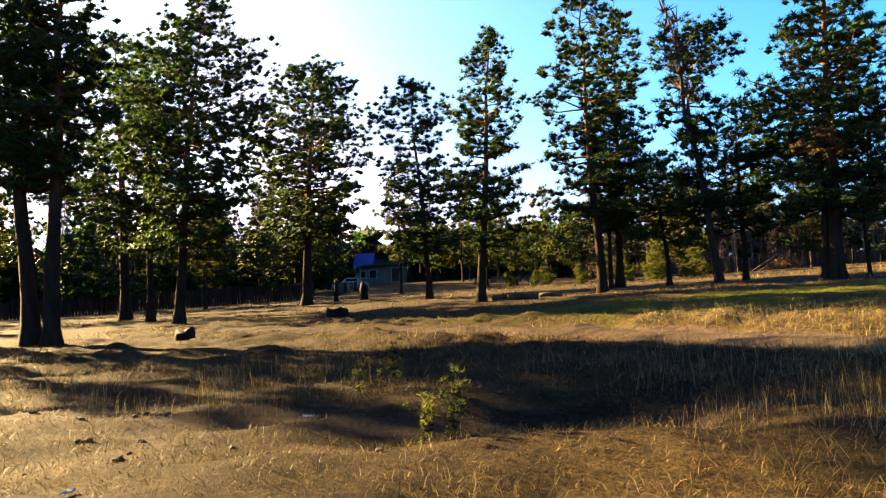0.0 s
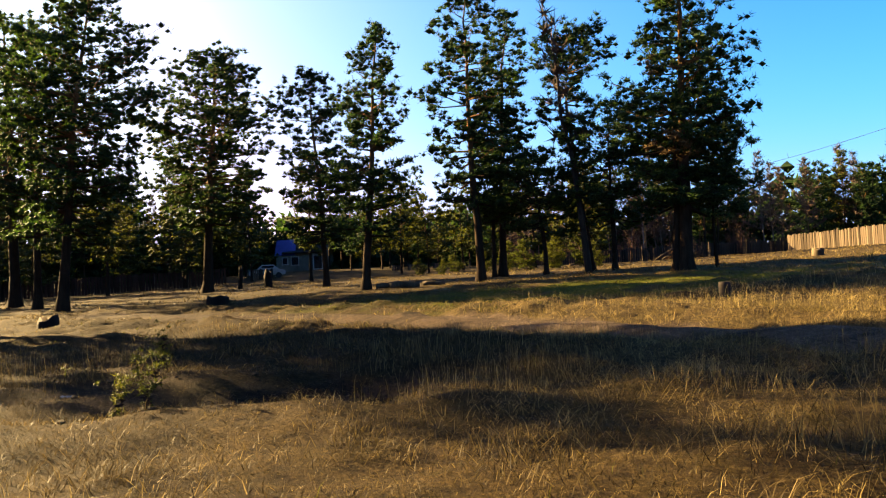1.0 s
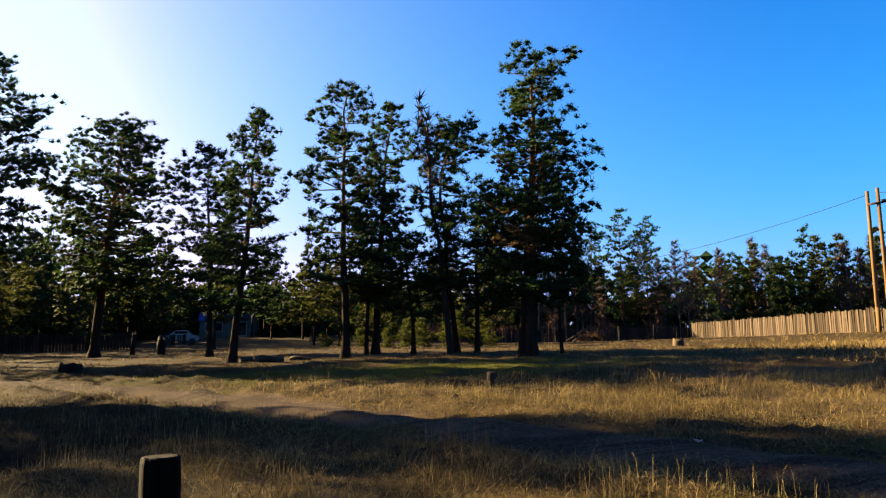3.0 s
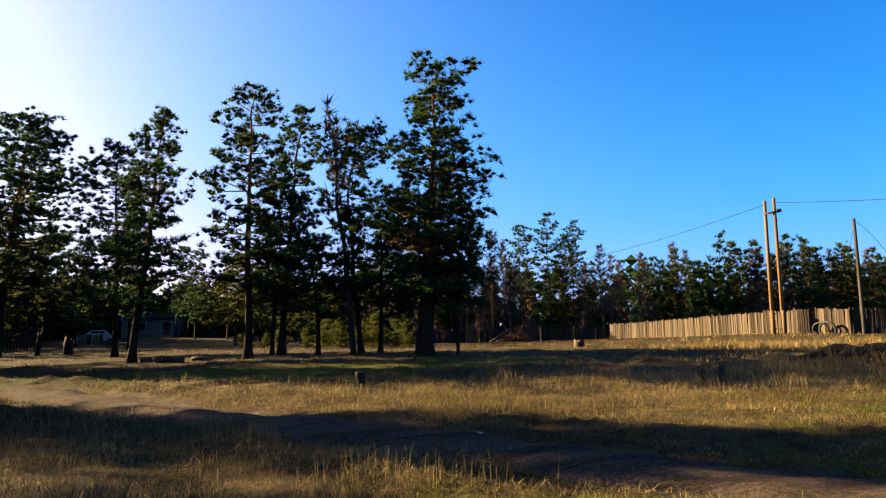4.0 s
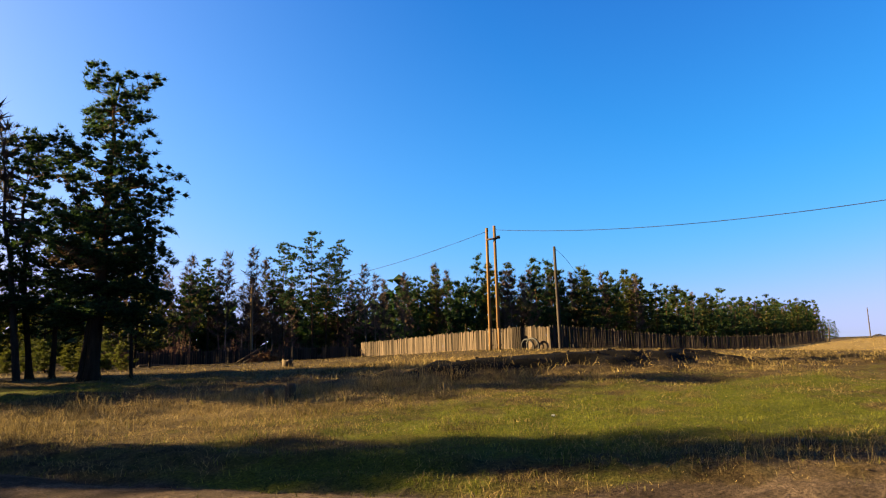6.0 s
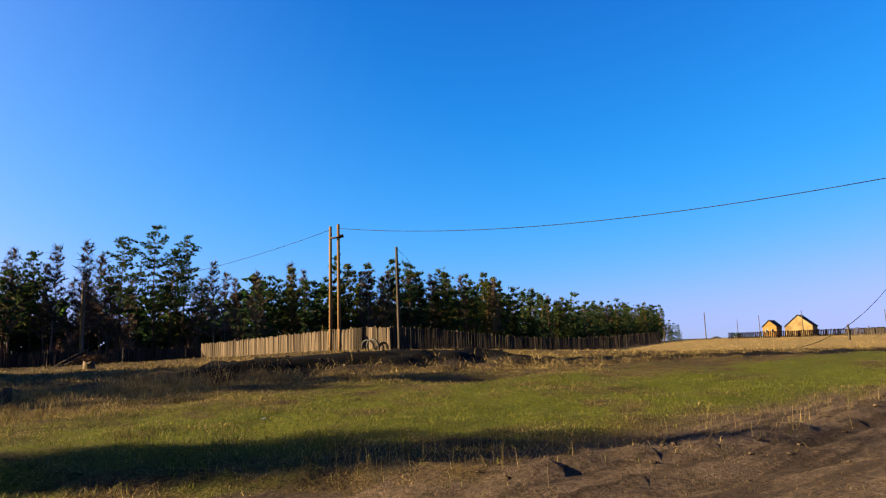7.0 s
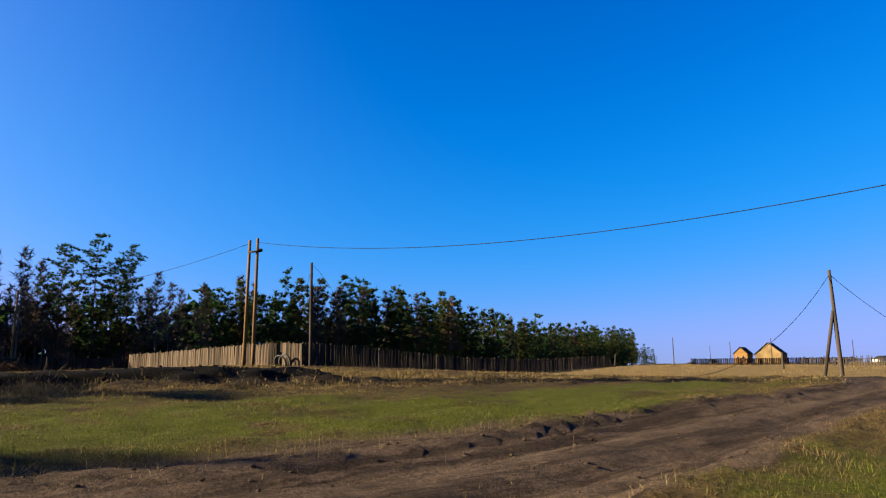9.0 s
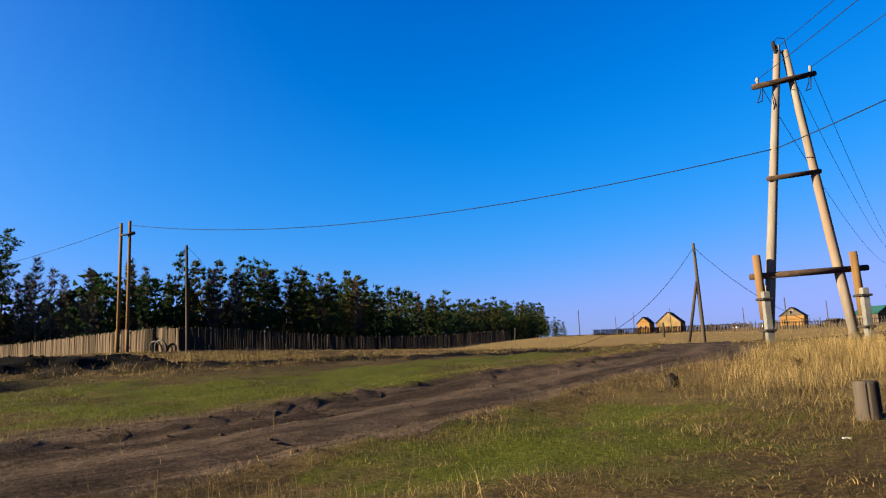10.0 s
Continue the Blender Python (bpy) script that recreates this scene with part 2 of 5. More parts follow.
def box(bm, size, at=(0, 0, 0), turn=(0, 0, 0), bevel=0.0):
    m = pose(*at, *turn) @ Matrix.Diagonal((*size, 1))
    made = bmesh.ops.create_cube(bm, size=1, matrix=m)["verts"]
    if bevel:
        bmesh.ops.bevel(bm, geom=list({e for v in made for e in v.link_edges}), offset=bevel, segments=1, affect="EDGES")
    return bm


def tube(pts, radii, n=7, cap=True, wobble=0.0, rng=None):
    """Vertices and faces of a round tube through points."""
    pts = [Vector(p) for p in pts]
    verts, faces = [], []
    for i, p in enumerate(pts):
        way = (pts[min(i + 1, len(pts) - 1)] - pts[max(i - 1, 0)]).normalized()
        a = way.cross(Vector((0.13, 0.97, 0.2)))
        if a.length < 1e-4:
            a = way.cross(Vector((1, 0, 0)))
        a.normalize()
        b = way.cross(a)
        for k in range(n):
            r = radii[i] * (1 + (rng.uniform(-wobble, wobble) if rng else 0))
            verts.append(p + (a * math.cos(2 * math.pi * k / n) + b * math.sin(2 * math.pi * k / n)) * r)
    for i in range(len(pts) - 1):
        for k in range(n):
            j = (k + 1) % n
            faces.append((i * n + k, i * n + j, i * n + n + j, i * n + n + k))
    if cap:
        faces.append(tuple(range(n))[::-1])
        faces.append(tuple((len(pts) - 1) * n + k for k in range(n)))
    return verts, faces


def join(pieces):
    verts, faces = [], []
    for v, f in pieces:
        o = len(verts)
        verts += v
        faces += [tuple(i + o for i in q) for q in f]
    return verts, faces


def tube_mesh(name, pts, radii, n=10, wobble=0.0, rng=None):
    return mesh_of(name, *tube(pts, radii, n, True, wobble, rng))


# ---- ground ----
HILLS = [(0, 0, 12, -0.573), (8, 8, 9, -0.022), (17, 9, 7, -0.251), (24, -4, 8, -0.459), (25, 8, 9, 0.315), (32, -12, 9, -0.386),
         (45, -4, 12, 0.14), (12, 27, 12, 0.09), (24, 33, 14, 0.166), (47, 40, 12, 0.796), (44, 66, 18, 0.671), (38, 20, 14, -0.154),
         (-8, 20, 14, -0.511), (-6, 43, 18, 0.377), (-25, 40, 20, -0.521), (80, 11, 25, -0.169), (118, 61, 30, 0.889), (12, -8, 8, -0.292), (60, 20, 18, 0.278), (-6, 102, 22, 1.9)]
TRACK = [(-9, 26), (-3, 20.5), (2, 16), (6, 11), (10, 6.2), (13, 2.2), (16, -1.0), (19.5, -4.1), (24, -5.1), (28, -4.8), (33, -4.2), (38, -4.5), (43, -4.6), (50, -1.8), (60, 3), (85, 4), (140, -2), (400, -60)]
LANE = [(-30, 8), (-8, 0.0), (4, -4.6), (12, -8.6), (18, -11.2), (22, -14.6), (30, -22), (60, -50)]


def smooth01(a, b, v):
    t = np.clip((v - a) / (b - a), 0, 1)
    return t * t * (3 - 2 * t)


def away(line, x, y):
    """Distance to a polyline."""
    best = np.full(np.shape(x), 1e9)
    for (ax, ay), (bx, by) in zip(line, line[1:]):
        dx, dy = bx - ax, by - ay
        t = np.clip(((x - ax) * dx + (y - ay) * dy) / (dx * dx + dy * dy), 0, 1)
        best = np.minimum(best, np.hypot(x - ax - t * dx, y - ay - t * dy))
    return best


def ripple(x, y, s, seed=0.0):
    """Cheap smooth unevenness, about -1 to 1."""
    return (np.sin(x * s + 1.3 * np.sin(y * s * 0.71 + seed) + seed) * np.cos(y * s * 1.13 + 1.7 * np.sin(x * s * 0.57 - seed)) +
            0.5 * np.sin((x * 0.6 + y * 0.8) * s * 2.3 + seed * 2) * np.cos((x * 0.8 - y * 0.6) * s * 1.9 + 1.1))


def near_field(x, y):
    return 1 - smooth01(45, 90, np.hypot(x - 15, y - 8))


def height(x, y):
    x, y = np.asarray(x, float), np.asarray(y, float)
    z = np.full(x.shape, 0.928)
    for hx, hy, r, h in HILLS:
        z = z + h * np.exp(-((x - hx) ** 2 + (y - hy) ** 2) / (2 * r * r))
    d = away(TRACK, x, y)
    d = d + ripple(x, y, 0.35, 9.0) * 0.12
    rut = np.exp(-(((d - 0.85) / 0.24) ** 2)) * -0.10 + np.exp(-((d / 0.35) ** 2)) * 0.03 + np.exp(-(((d - 2.0) / 0.3) ** 2)) * 0.045 + np.exp(-(((d - 1.5) / 0.15) ** 2)) * -0.05
    z = z + rut * near_field(x, y)
    z = z - 0.42 * np.exp(-(((x - 1.9) / 1.6) ** 2 + ((y - 7.0) / 0.8) ** 2)) + 0.10 * np.exp(-(((x - 0.6) / 2.5) ** 2 + ((y - 5.0) / 0.7) ** 2))
    z = z + 0.52 * shaded_heap(x, y)
    rough = (ripple(x, y, 0.9, 0.4) * 0.045 + ripple(x, y, 2.7, 2.1) * 0.022 + ripple(x, y, 6.5, 4.2) * 0.010) * near_field(x, y)
    rough = rough + 0.075 * ripple(x, y, 1.5, 8.3) * np.exp(-(((x - 3) / 7) ** 2 + ((y - 6.8) / 3.4) ** 2))
    lumps = (np.abs(ripple(x, y, 4.3, 6.1)) * 0.05 + np.abs(ripple(x, y, 7.7, 2.6)) * 0.045) * np.exp(-(((d - 2.0) / 0.8) ** 2)) * near_field(x, y)
    r, bearing = np.hypot(x - 21.6, y + 13.1), np.degrees(np.arctan2(x - 21.6, y + 13.1))
    z = z + (0.0172 * np.clip(r - 64, 0, 330)) * smooth01(46, 57, bearing) * (1 - smooth01(100, 130, bearing))
    return z + rough * np.where(d < 2.2, 0.7, 1.0) + lumps


def gz(x, y):
    return float(height(x, y))


def shaded_heap(x, y):
    """A long low heap of dark soil; the shade on it is put into its colour."""
    u, v = (x - 27.3) * 0.978 - (y - 11.2) * 0.206, (x - 27.3) * 0.206 + (y - 11.2) * 0.978
    return np.clip(1.25 * np.exp(-((u / 5.6) ** 4 + (v / 1.6) ** 2)) + 0.2 * ripple(x, y, 1.9, 3.3) * (np.abs(v) < 3), 0, 1)


def dirtness(x, y):
    d = away(TRACK, x, y) + ripple(x, y, 1.1, 1.0) * 0.35 + 1.0 * (1 - smooth01(15, 23, x))
    e = away(LANE, x, y) + ripple(x, y, 1.3, 3.0) * 0.4
    bare = 0.62 * np.exp(-(((x - 26) / 5.0) ** 2 + ((y + 2.6) / 1.6) ** 2)) + 0.45 * np.exp(-(((x - 19) / 4.0) ** 2 + ((y + 3.0) / 1.8) ** 2))
    heap = shaded_heap(x, y)
    slope = 0.5 * np.exp(-(((x + 2.6) / 5.0) ** 2 + ((y - 7.4) / 1.7) ** 2))
    v = np.maximum.reduce([1 - smooth01(1.3, 2.3, d), 1 - smooth01(1.3, 2.2, e), bare, heap, slope + ripple(x, y, 1.7, 5.0) * 0.2 * (slope > 0.15), 0.9 * np.exp(-(((x - 2.0) / 1.7) ** 2 + ((y - 7.1) / 0.8) ** 2))])
    return np.clip(v, 0, 1)


def greenness(x, y):
    g = 0.72 * np.exp(-(((x - 22) / 7.5) ** 2 + ((y - 3.2) / 4.2) ** 2)) + 0.9 * np.exp(-(((x - 31) / 5) ** 2 + ((y + 0.2) / 2.6) ** 2))
    g = g + 0.62 * np.exp(-(((x - 28.5) / 3.4) ** 2 + ((y + 8.5) / 2.6) ** 2)) + 0.8 * np.exp(-(((x - 8) / 9) ** 2 + ((y - 20) / 4) ** 2))
    g = g + 0.7 * np.exp(-(((x - 12.5) / 4) ** 2 + ((y - 1.2) / 1.3) ** 2)) + 0.6 * np.exp(-(((x - 42) / 7) ** 2 + ((y - 1.5) / 3) ** 2))
    return np.clip(g * (0.8 + 0.32 * ripple(x, y, 0.8, 7.0) + 0.25 * ripple(x, y, 2.3, 4.0)), 0, 1)


def strawness(x, y):
    """Pale standing straw of the unmown field."""
    r, bearing = np.hypot(x - 21.6, y + 13.1), np.degrees(np.arctan2(x - 21.6, y + 13.1))
    far = smooth01(46, 66, r + 4 * ripple(x, y, 0.15, 2.0)) * smooth01(36, 46, bearing)
    strip = 0.8 * np.exp(-(((x - 33) / 9) ** 2 + ((y - 24) / 7) ** 2)) + 0.95 * np.exp(-(((x - 41) / 8) ** 2 + ((y + 9.5) / 4) ** 2)) + 0.75 * np.exp(-(((x - 18) / 6) ** 2 + ((y - 10.6) / 2.6) ** 2))
    return np.clip(np.maximum(far, strip), 0, 1)


def shaded_litter(x, y):
    """Brown needle litter under and before the grove, darkened for tree shade as well."""
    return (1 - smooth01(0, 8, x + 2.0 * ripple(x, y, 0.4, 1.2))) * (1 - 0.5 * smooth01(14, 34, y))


def tallness(x, y):
    """Height of the grass in metres."""
    t = 0.11 + 0.05 * ripple(x, y, 0.6, 2.0)
    for cx, cy, rx, ry, h in ((5.5, 5.6, 3.2, 2.4, 0.11), (9.5, 4.2, 3.0, 1.4, 0.08), (18, 10.6, 5.5, 2.6, 0.26), (26, 14, 8, 4, 0.22), (3, 12, 8, 3, 0.10),
                             (39, -9.5, 5, 3.2, 0.36), (34, 24, 14, 8, 0.2), (46, -11, 8, 6, 0.3), (7, 2.4, 3.0, 0.9, 0.1)):
        t = t + h * np.exp(-(((x - cx) / rx) ** 2 + ((y - cy) / ry) ** 2))
    t = t * (0.85 + 0.4 * ripple(x, y, 2.2, 1.6))
    return np.clip(t * (1 - 0.75 * greenness(x, y)), 0.025, 0.7)


def graded(lo, hi, step, reach, grow=1.16):
    core = list(np.arange(lo, hi + 1e-6, step))
    s, v, right = step, hi, []
    while v < reach:
        s *= grow
        v += s
        right.append(v)
    s, v, left = step, lo, []
    while v > -reach:
        s *= grow
        v -= s
        left.append(v)
    return np.array(left[::-1] + core + right)


def build_ground():
    gx, gy = graded(-12, 44, 0.21, 4200, 1.2), graded(-14, 24, 0.21, 4200, 1.2)
    X, Y = np.meshgrid(gx, gy)
    Z = height(X, Y)
    nx, ny = len(gx), len(gy)
    co = np.stack([X, Y, Z], -1).reshape(-1, 3)
    idx = np.arange(nx * ny).reshape(ny, nx)
    quads = np.stack([idx[:-1, :-1], idx[:-1, 1:], idx[1:, 1:], idx[1:, :-1]], -1).reshape(-1, 4)
    me = bpy.data.meshes.new("ground")
    me.vertices.add(len(co))
    me.vertices.foreach_set("co", co.astype(np.float32).ravel())
    me.loops.add(quads.size)
    me.loops.foreach_set("vertex_index", quads.astype(np.int32).ravel())
    me.polygons.add(len(quads))
    me.polygons.foreach_set("loop_start", np.arange(0, quads.size, 4, dtype=np.int32))
    me.update(calc_edges=True)
    me.polygons.foreach_set("use_smooth", [True] * len(quads))
    cover = me.color_attributes.new("cover", "FLOAT_COLOR", "POINT")
    rgba = np.stack([dirtness(X, Y), greenness(X, Y), shaded_heap(X, Y), strawness(X, Y)], -1)
    cover.data.foreach_set("color", rgba.astype(np.float32).ravel())
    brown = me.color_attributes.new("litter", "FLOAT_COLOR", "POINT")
    lit = shaded_litter(X, Y)
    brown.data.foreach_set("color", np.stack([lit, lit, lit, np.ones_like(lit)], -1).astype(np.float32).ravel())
    m, n, l, b = material("meadow_soil")
    at = n.new("ShaderNodeAttribute")
    at.attribute_name = "cover"
    sep = n.new("ShaderNodeSeparateColor")
    l.new(at.outputs["Color"], sep.inputs["Color"])
    fine, mid, wide = noise_tex(n, l, 14, 6, 0.7), noise_tex(n, l, 1.6, 5, 0.6), noise_tex(n, l, 0.22, 4, 0.6)
    straw = ramp(n, l, fine, [(0.25, (0.030, 0.021, 0.009)), (0.5, (0.105, 0.073, 0.028)), (0.75, (0.25, 0.172, 0.066))])
    straw = blend(n, l, ramp(n, l, mid, [(0.42, (0, 0, 0)), (0.66, (0.75,) * 3)]), straw, ramp(n, l, fine, [(0.3, (0.04, 0.027, 0.015)), (0.7, (0.18, 0.115, 0.05))]))
    straw = blend(n, l, ramp(n, l, wide, [(0.45, (0, 0, 0)), (0.7, (0.5,) * 3)]), straw, (0.29, 0.20, 0.085))
    tuft = noise_tex(n, l, 3.4, 4, 0.7)
    straw = blend(n, l, ramp(n, l, tuft, [(0.40, (0.8,) * 3), (0.55, (0, 0, 0))]), straw, ramp(n, l, fine, [(0.3, (0.018, 0.012, 0.008)), (0.7, (0.085, 0.055, 0.03))]))
    straw = blend(n, l, at.outputs["Alpha"], straw, ramp(n, l, fine, [(0.25, (0.20, 0.135, 0.055)), (0.75, (0.52, 0.37, 0.15))]))
    under = n.new("ShaderNodeAttribute")
    under.attribute_name = "litter"
    green = ramp(n, l, fine, [(0.25, (0.04, 0.047, 0.007)), (0.55, (0.13, 0.145, 0.018)), (0.8, (0.24, 0.23, 0.04))])
    soil = ramp(n, l, fine, [(0.25, (0.085, 0.057, 0.038)), (0.5, (0.19, 0.133, 0.09)), (0.75, (0.32, 0.23, 0.16))])
    soil = blend(n, l, ramp(n, l, mid, [(0.4, (0, 0, 0)), (0.62, (0.8,) * 3)]), soil, ramp(n, l, fine, [(0.3, (0.045, 0.032, 0.023)), (0.7, (0.14, 0.10, 0.068))]))
    streak = noise_tex(n, l, 1.0, 5, 0.65, "Object", (0.3, 3.2, 1.0))
    soil = blend(n, l, ramp(n, l, streak, [(0.46, (0, 0, 0)), (0.58, (0.9,) * 3)]), soil, ramp(n, l, fine, [(0.3, (0.030, 0.021, 0.015)), (0.7, (0.105, 0.072, 0.05))]))

    def broken(channel, noise_out, width):
        a = n.new("ShaderNodeMath")
        a.operation = "ADD"
        l.new(channel, a.inputs[0])
        l.new(noise_out, a.inputs[1])
        return ramp(n, l, a.outputs[0], [(1.0 - width, (0, 0, 0)), (1.0 + 0.0, (1, 1, 1))])

    col = blend(n, l, broken(sep.outputs["Green"], mid, 0.35), straw, green)
    col = blend(n, l, broken(sep.outputs["Red"], mid, 0.3), col, soil)
    # halves the ground colour: brown litter, and painted shade before the grove
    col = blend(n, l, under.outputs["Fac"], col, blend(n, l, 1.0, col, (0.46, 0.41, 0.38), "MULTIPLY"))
    # heap: dark soil taken down to near black, shade included in the colour
    col = blend(n, l, broken(sep.outputs["Blue"], mid, 0.3), col, ramp(n, l, fine, [(0.3, (0.003, 0.0025, 0.002)), (0.7, (0.012, 0.010, 0.008))]))
    speck = noise_tex(n, l, 34, 5, 0.75)
    col = blend(n, l, 1.0, col, ramp(n, l, speck, [(0.36, (0.12, 0.12, 0.13)), (0.5, (0.33, 0.33, 0.34)), (0.66, (0.48, 0.48, 0.48))]), "MULTIPLY")
    l.new(col, b.inputs["Base Color"])
    b.inputs["Roughness"].default_value = 0.95
    b.inputs["Specular IOR Level"].default_value = 0.03
    hgt = blend(n, l, 0.45, speck, blend(n, l, 0.4, fine, mid))
    bump(n, l, b, hgt, 0.75, 0.08)
    me.materials.append(m)
    ob = new("ground", me)
    return tagged(ob, "uneven meadow of dry grass with dirt tracks", "ground", kind="structure")


build_ground()


# ---- grass ----
def blades(xs, ys, hs, rng, width, lean):
    """Bent blades of two pieces: (3n, 3, 3) triangles."""
    n = len(xs)
    zs = height(xs, ys) - 0.015
    root = np.stack([xs, ys, zs], -1)
    a, f = rng.uniform(0, 2 * np.pi, n), rng.uniform(0, 2 * np.pi, n)
    side = np.stack([np.cos(f), np.sin(f), np.zeros(n)], -1) * (width * rng.uniform(0.6, 1.4, n))[:, None]
    out = np.stack([np.cos(a), np.sin(a), np.zeros(n)], -1) * (hs * lean * rng.uniform(0.2, 1.3, n))[:, None]
    up = np.stack([np.zeros(n), np.zeros(n), hs], -1)
    mid, tip = root + up * 0.6 + out * 0.35, root + up * rng.uniform(0.75, 1.0, n)[:, None] + out
    return np.concatenate([np.stack([root - side, root + side, mid + side * 0.6], 1), np.stack([root - side, mid + side * 0.6, mid - side * 0.6], 1),
                           np.stack([mid - side * 0.6, mid + side * 0.6, tip], 1)])


def islands(name, tri, mat, label):
    """Blades whose three triangles share vertices, so that each blade is one island."""
    n = len(tri) // 3
    co = np.stack([tri[:n, 0], tri[:n, 1], tri[:n, 2], tri[n:2 * n, 2], tri[2 * n:, 2]], 1)
    base = np.arange(n)[:, None] * 5
    fc = np.concatenate([base + [0, 1, 2], base + [0, 2, 3], base + [3, 2, 4]], 1).reshape(-1)
    me = bpy.data.meshes.new(name)
    me.vertices.add(n * 5)
    me.vertices.foreach_set("co", co.astype(np.float32).ravel())
    me.loops.add(n * 9)
    me.loops.foreach_set("vertex_index", fc.astype(np.int32))
    me.polygons.add(n * 3)
    me.polygons.foreach_set("loop_start", np.arange(0, n * 9, 3, dtype=np.int32))
    me.update(calc_edges=True)
    me.materials.append(mat)
    return tagged(new(name, me), label, "grass", kind="stuff")


def scatter(rng, n, x0, x1, y0, y1):
    return rng.uniform(x0, x1, n), rng.uniform(y0, y1, n)


def clumped(rng, n, x0, x1, y0, y1, spread):
    k = n // 9
    cx, cy = scatter(rng, k, x0, x1, y0, y1)
    i = rng.integers(0, k, n)
    wide = spread * rng.uniform(0.5, 2.2, k)[i]
    return cx[i] + rng.normal(0, 1, n) * wide, cy[i] + rng.normal(0, 1, n) * wide


def sow():
    rng = np.random.default_rng(5)
    dry, brown, pale, fresh, stalks = [], [], [], [], []
    plots = [(-6, 13, 1.2, 9, 54000, 0.0036, 0.12), (-10, 14, 8, 16, 34000, 0.006, 0.15), (9, 24, -1, 12, 38000, 0.0055, 0.14), (15, 31, -2, 8, 30000, 0.0045, 0.10), (-14, 24, 15, 30, 24000, 0.012, 0.2),
             (24, 48, 6, 30, 26000, 0.014, 0.25), (24, 44, -13, 0, 60000, 0.0032, 0.16), (44, 75, -20, 8, 23000, 0.016, 0.25), (15, 26, -7, 0, 11000, 0.0045, 0.12),
             (-30, 44, 30, 60, 15000, 0.022, 0.3), (40, 75, 8, 45, 14000, 0.022, 0.3), (75, 150, -25, 60, 16000, 0.035, 0.5)]
    for x0, x1, y0, y1, n, w, sp in plots:
        x, y = clumped(rng, n, x0, x1, y0, y1, sp)
        dirt, green, tall = dirtness(x, y), greenness(x, y), tallness(x, y)
        keep = rng.uniform(0, 1, n) > np.clip(dirt * 1.15, 0, 0.985)
        isg = rng.uniform(0, 1, n) < green * 0.7
        far = 1 + 0.3 * (w > 0.012)
        d = keep & ~isg
        lit = rng.uniform(0, 1, n) < shaded_litter(x, y) * 0.9
        tuft = strawness(x, y) >= 0.4
        for sort, heap in ((~tuft & ~lit, dry), (lit & ~tuft, brown), (tuft, pale)):
            q = d & sort
            heap.append(blades(x[q], y[q], tall[q] * rng.uniform(0.3, 1.2, q.sum()) * far, rng, w * 0.85, np.where(tall[q] > 0.25, 0.7, 1.7)))
        g = keep & isg
        fresh.append(blades(x[g], y[g], (0.05 + tall[g] * 0.5) * rng.uniform(0.5, 1.3, g.sum()), rng, w, 0.7))
        t = d & (green < 0.2) & (((tall > 0.3) & (rng.uniform(0, 1, n) < 0.06)) | ((w < 0.009) & (ripple(x, y, 0.5, 3.0) > 0.15) & (rng.uniform(0, 1, n) < 0.13)))
        stalks.append(blades(x[t], y[t], (0.16 + 0.8 * tall[t]) * rng.uniform(0.7, 1.7, t.sum()), rng, max(w * 0.4, 0.0018), 0.3))
    x, y = clumped(rng, 42000, -6, 12, 1.6, 9.5, 0.2)
    x2, y2 = clumped(rng, 20000, 20, 38, -11, 3, 0.25)
    x, y = np.r_[x, x2], np.r_[y, y2]
    lit = rng.uniform(0, 1, len(x)) < shaded_litter(x, y) * 0.85
    for sort, heap in ((lit, brown), (~lit, dry)):
        heap.append(blades(x[sort], y[sort], rng.uniform(0.012, 0.05, sort.sum()), rng, np.where(x[sort] > 15, 0.0019, 0.0038), 2.2))
    islands("dry_grass", merge3(dry), M_STRAW, "tall and short dry straw-coloured meadow grass")
    islands("brown_grass", merge3(brown), M_STRAW_BROWN, "matted brown dead grass and needle litter before the grove")
    islands("straw_field", merge3(pale), M_STRAW_PALE, "pale golden standing straw of the unmown field")
    islands("green_grass", merge3(fresh), M_GREEN, "short green grass between the dirt tracks")
    islands("grass_stalks", merge3(stalks), M_STRAW_PALE, "thin dry seed stalks above the grass")


def merge3(sets):
    """Keeps the three pieces of each blade in step when sets are joined."""
    return np.concatenate([np.concatenate([s[i * (len(s) // 3):(i + 1) * (len(s) // 3)] for s in sets]) for i in range(3)])


sow()


# ---- trees ----
SMALL_CORE = np.array([[(a, 0, 0), (0, b, 0), (0, 0, c)] for a in (-1, 1) for b in (-1, 1) for c in (-1, 1)], float)


def clump_tris(c, r, n, rng, flat, long, wide, core):
    """A tight bunch of twigs clothed with needle sprays that stick out all round."""
    o = rng.normal(0, 1, (n, 3))
    o /= np.linalg.norm(o, axis=1)[:, None] + 1e-6
    d = o * 0.8 + rng.normal(0, 0.6, (n, 3)) + (0, 0, 0.3)
    o = o * (r * rng.uniform(0.0, 1.0, n) ** 0.55)[:, None]
    o[:, 2] *= flat
    d /= np.linalg.norm(d, axis=1)[:, None] + 1e-6
    s = np.cross(d, rng.normal(0, 1, (n, 3)))
    s /= np.linalg.norm(s, axis=1)[:, None] + 1e-6
    s *= (r * wide * rng.uniform(0.6, 1.3, n))[:, None]
    start = c + o
    sprays = np.stack([start - s, start + s, start + d * (r * long * rng.uniform(0.6, 1.3, n))[:, None]], 1)
    return np.concatenate([sprays, c + SMALL_CORE * core * r * (1, 1, flat)])


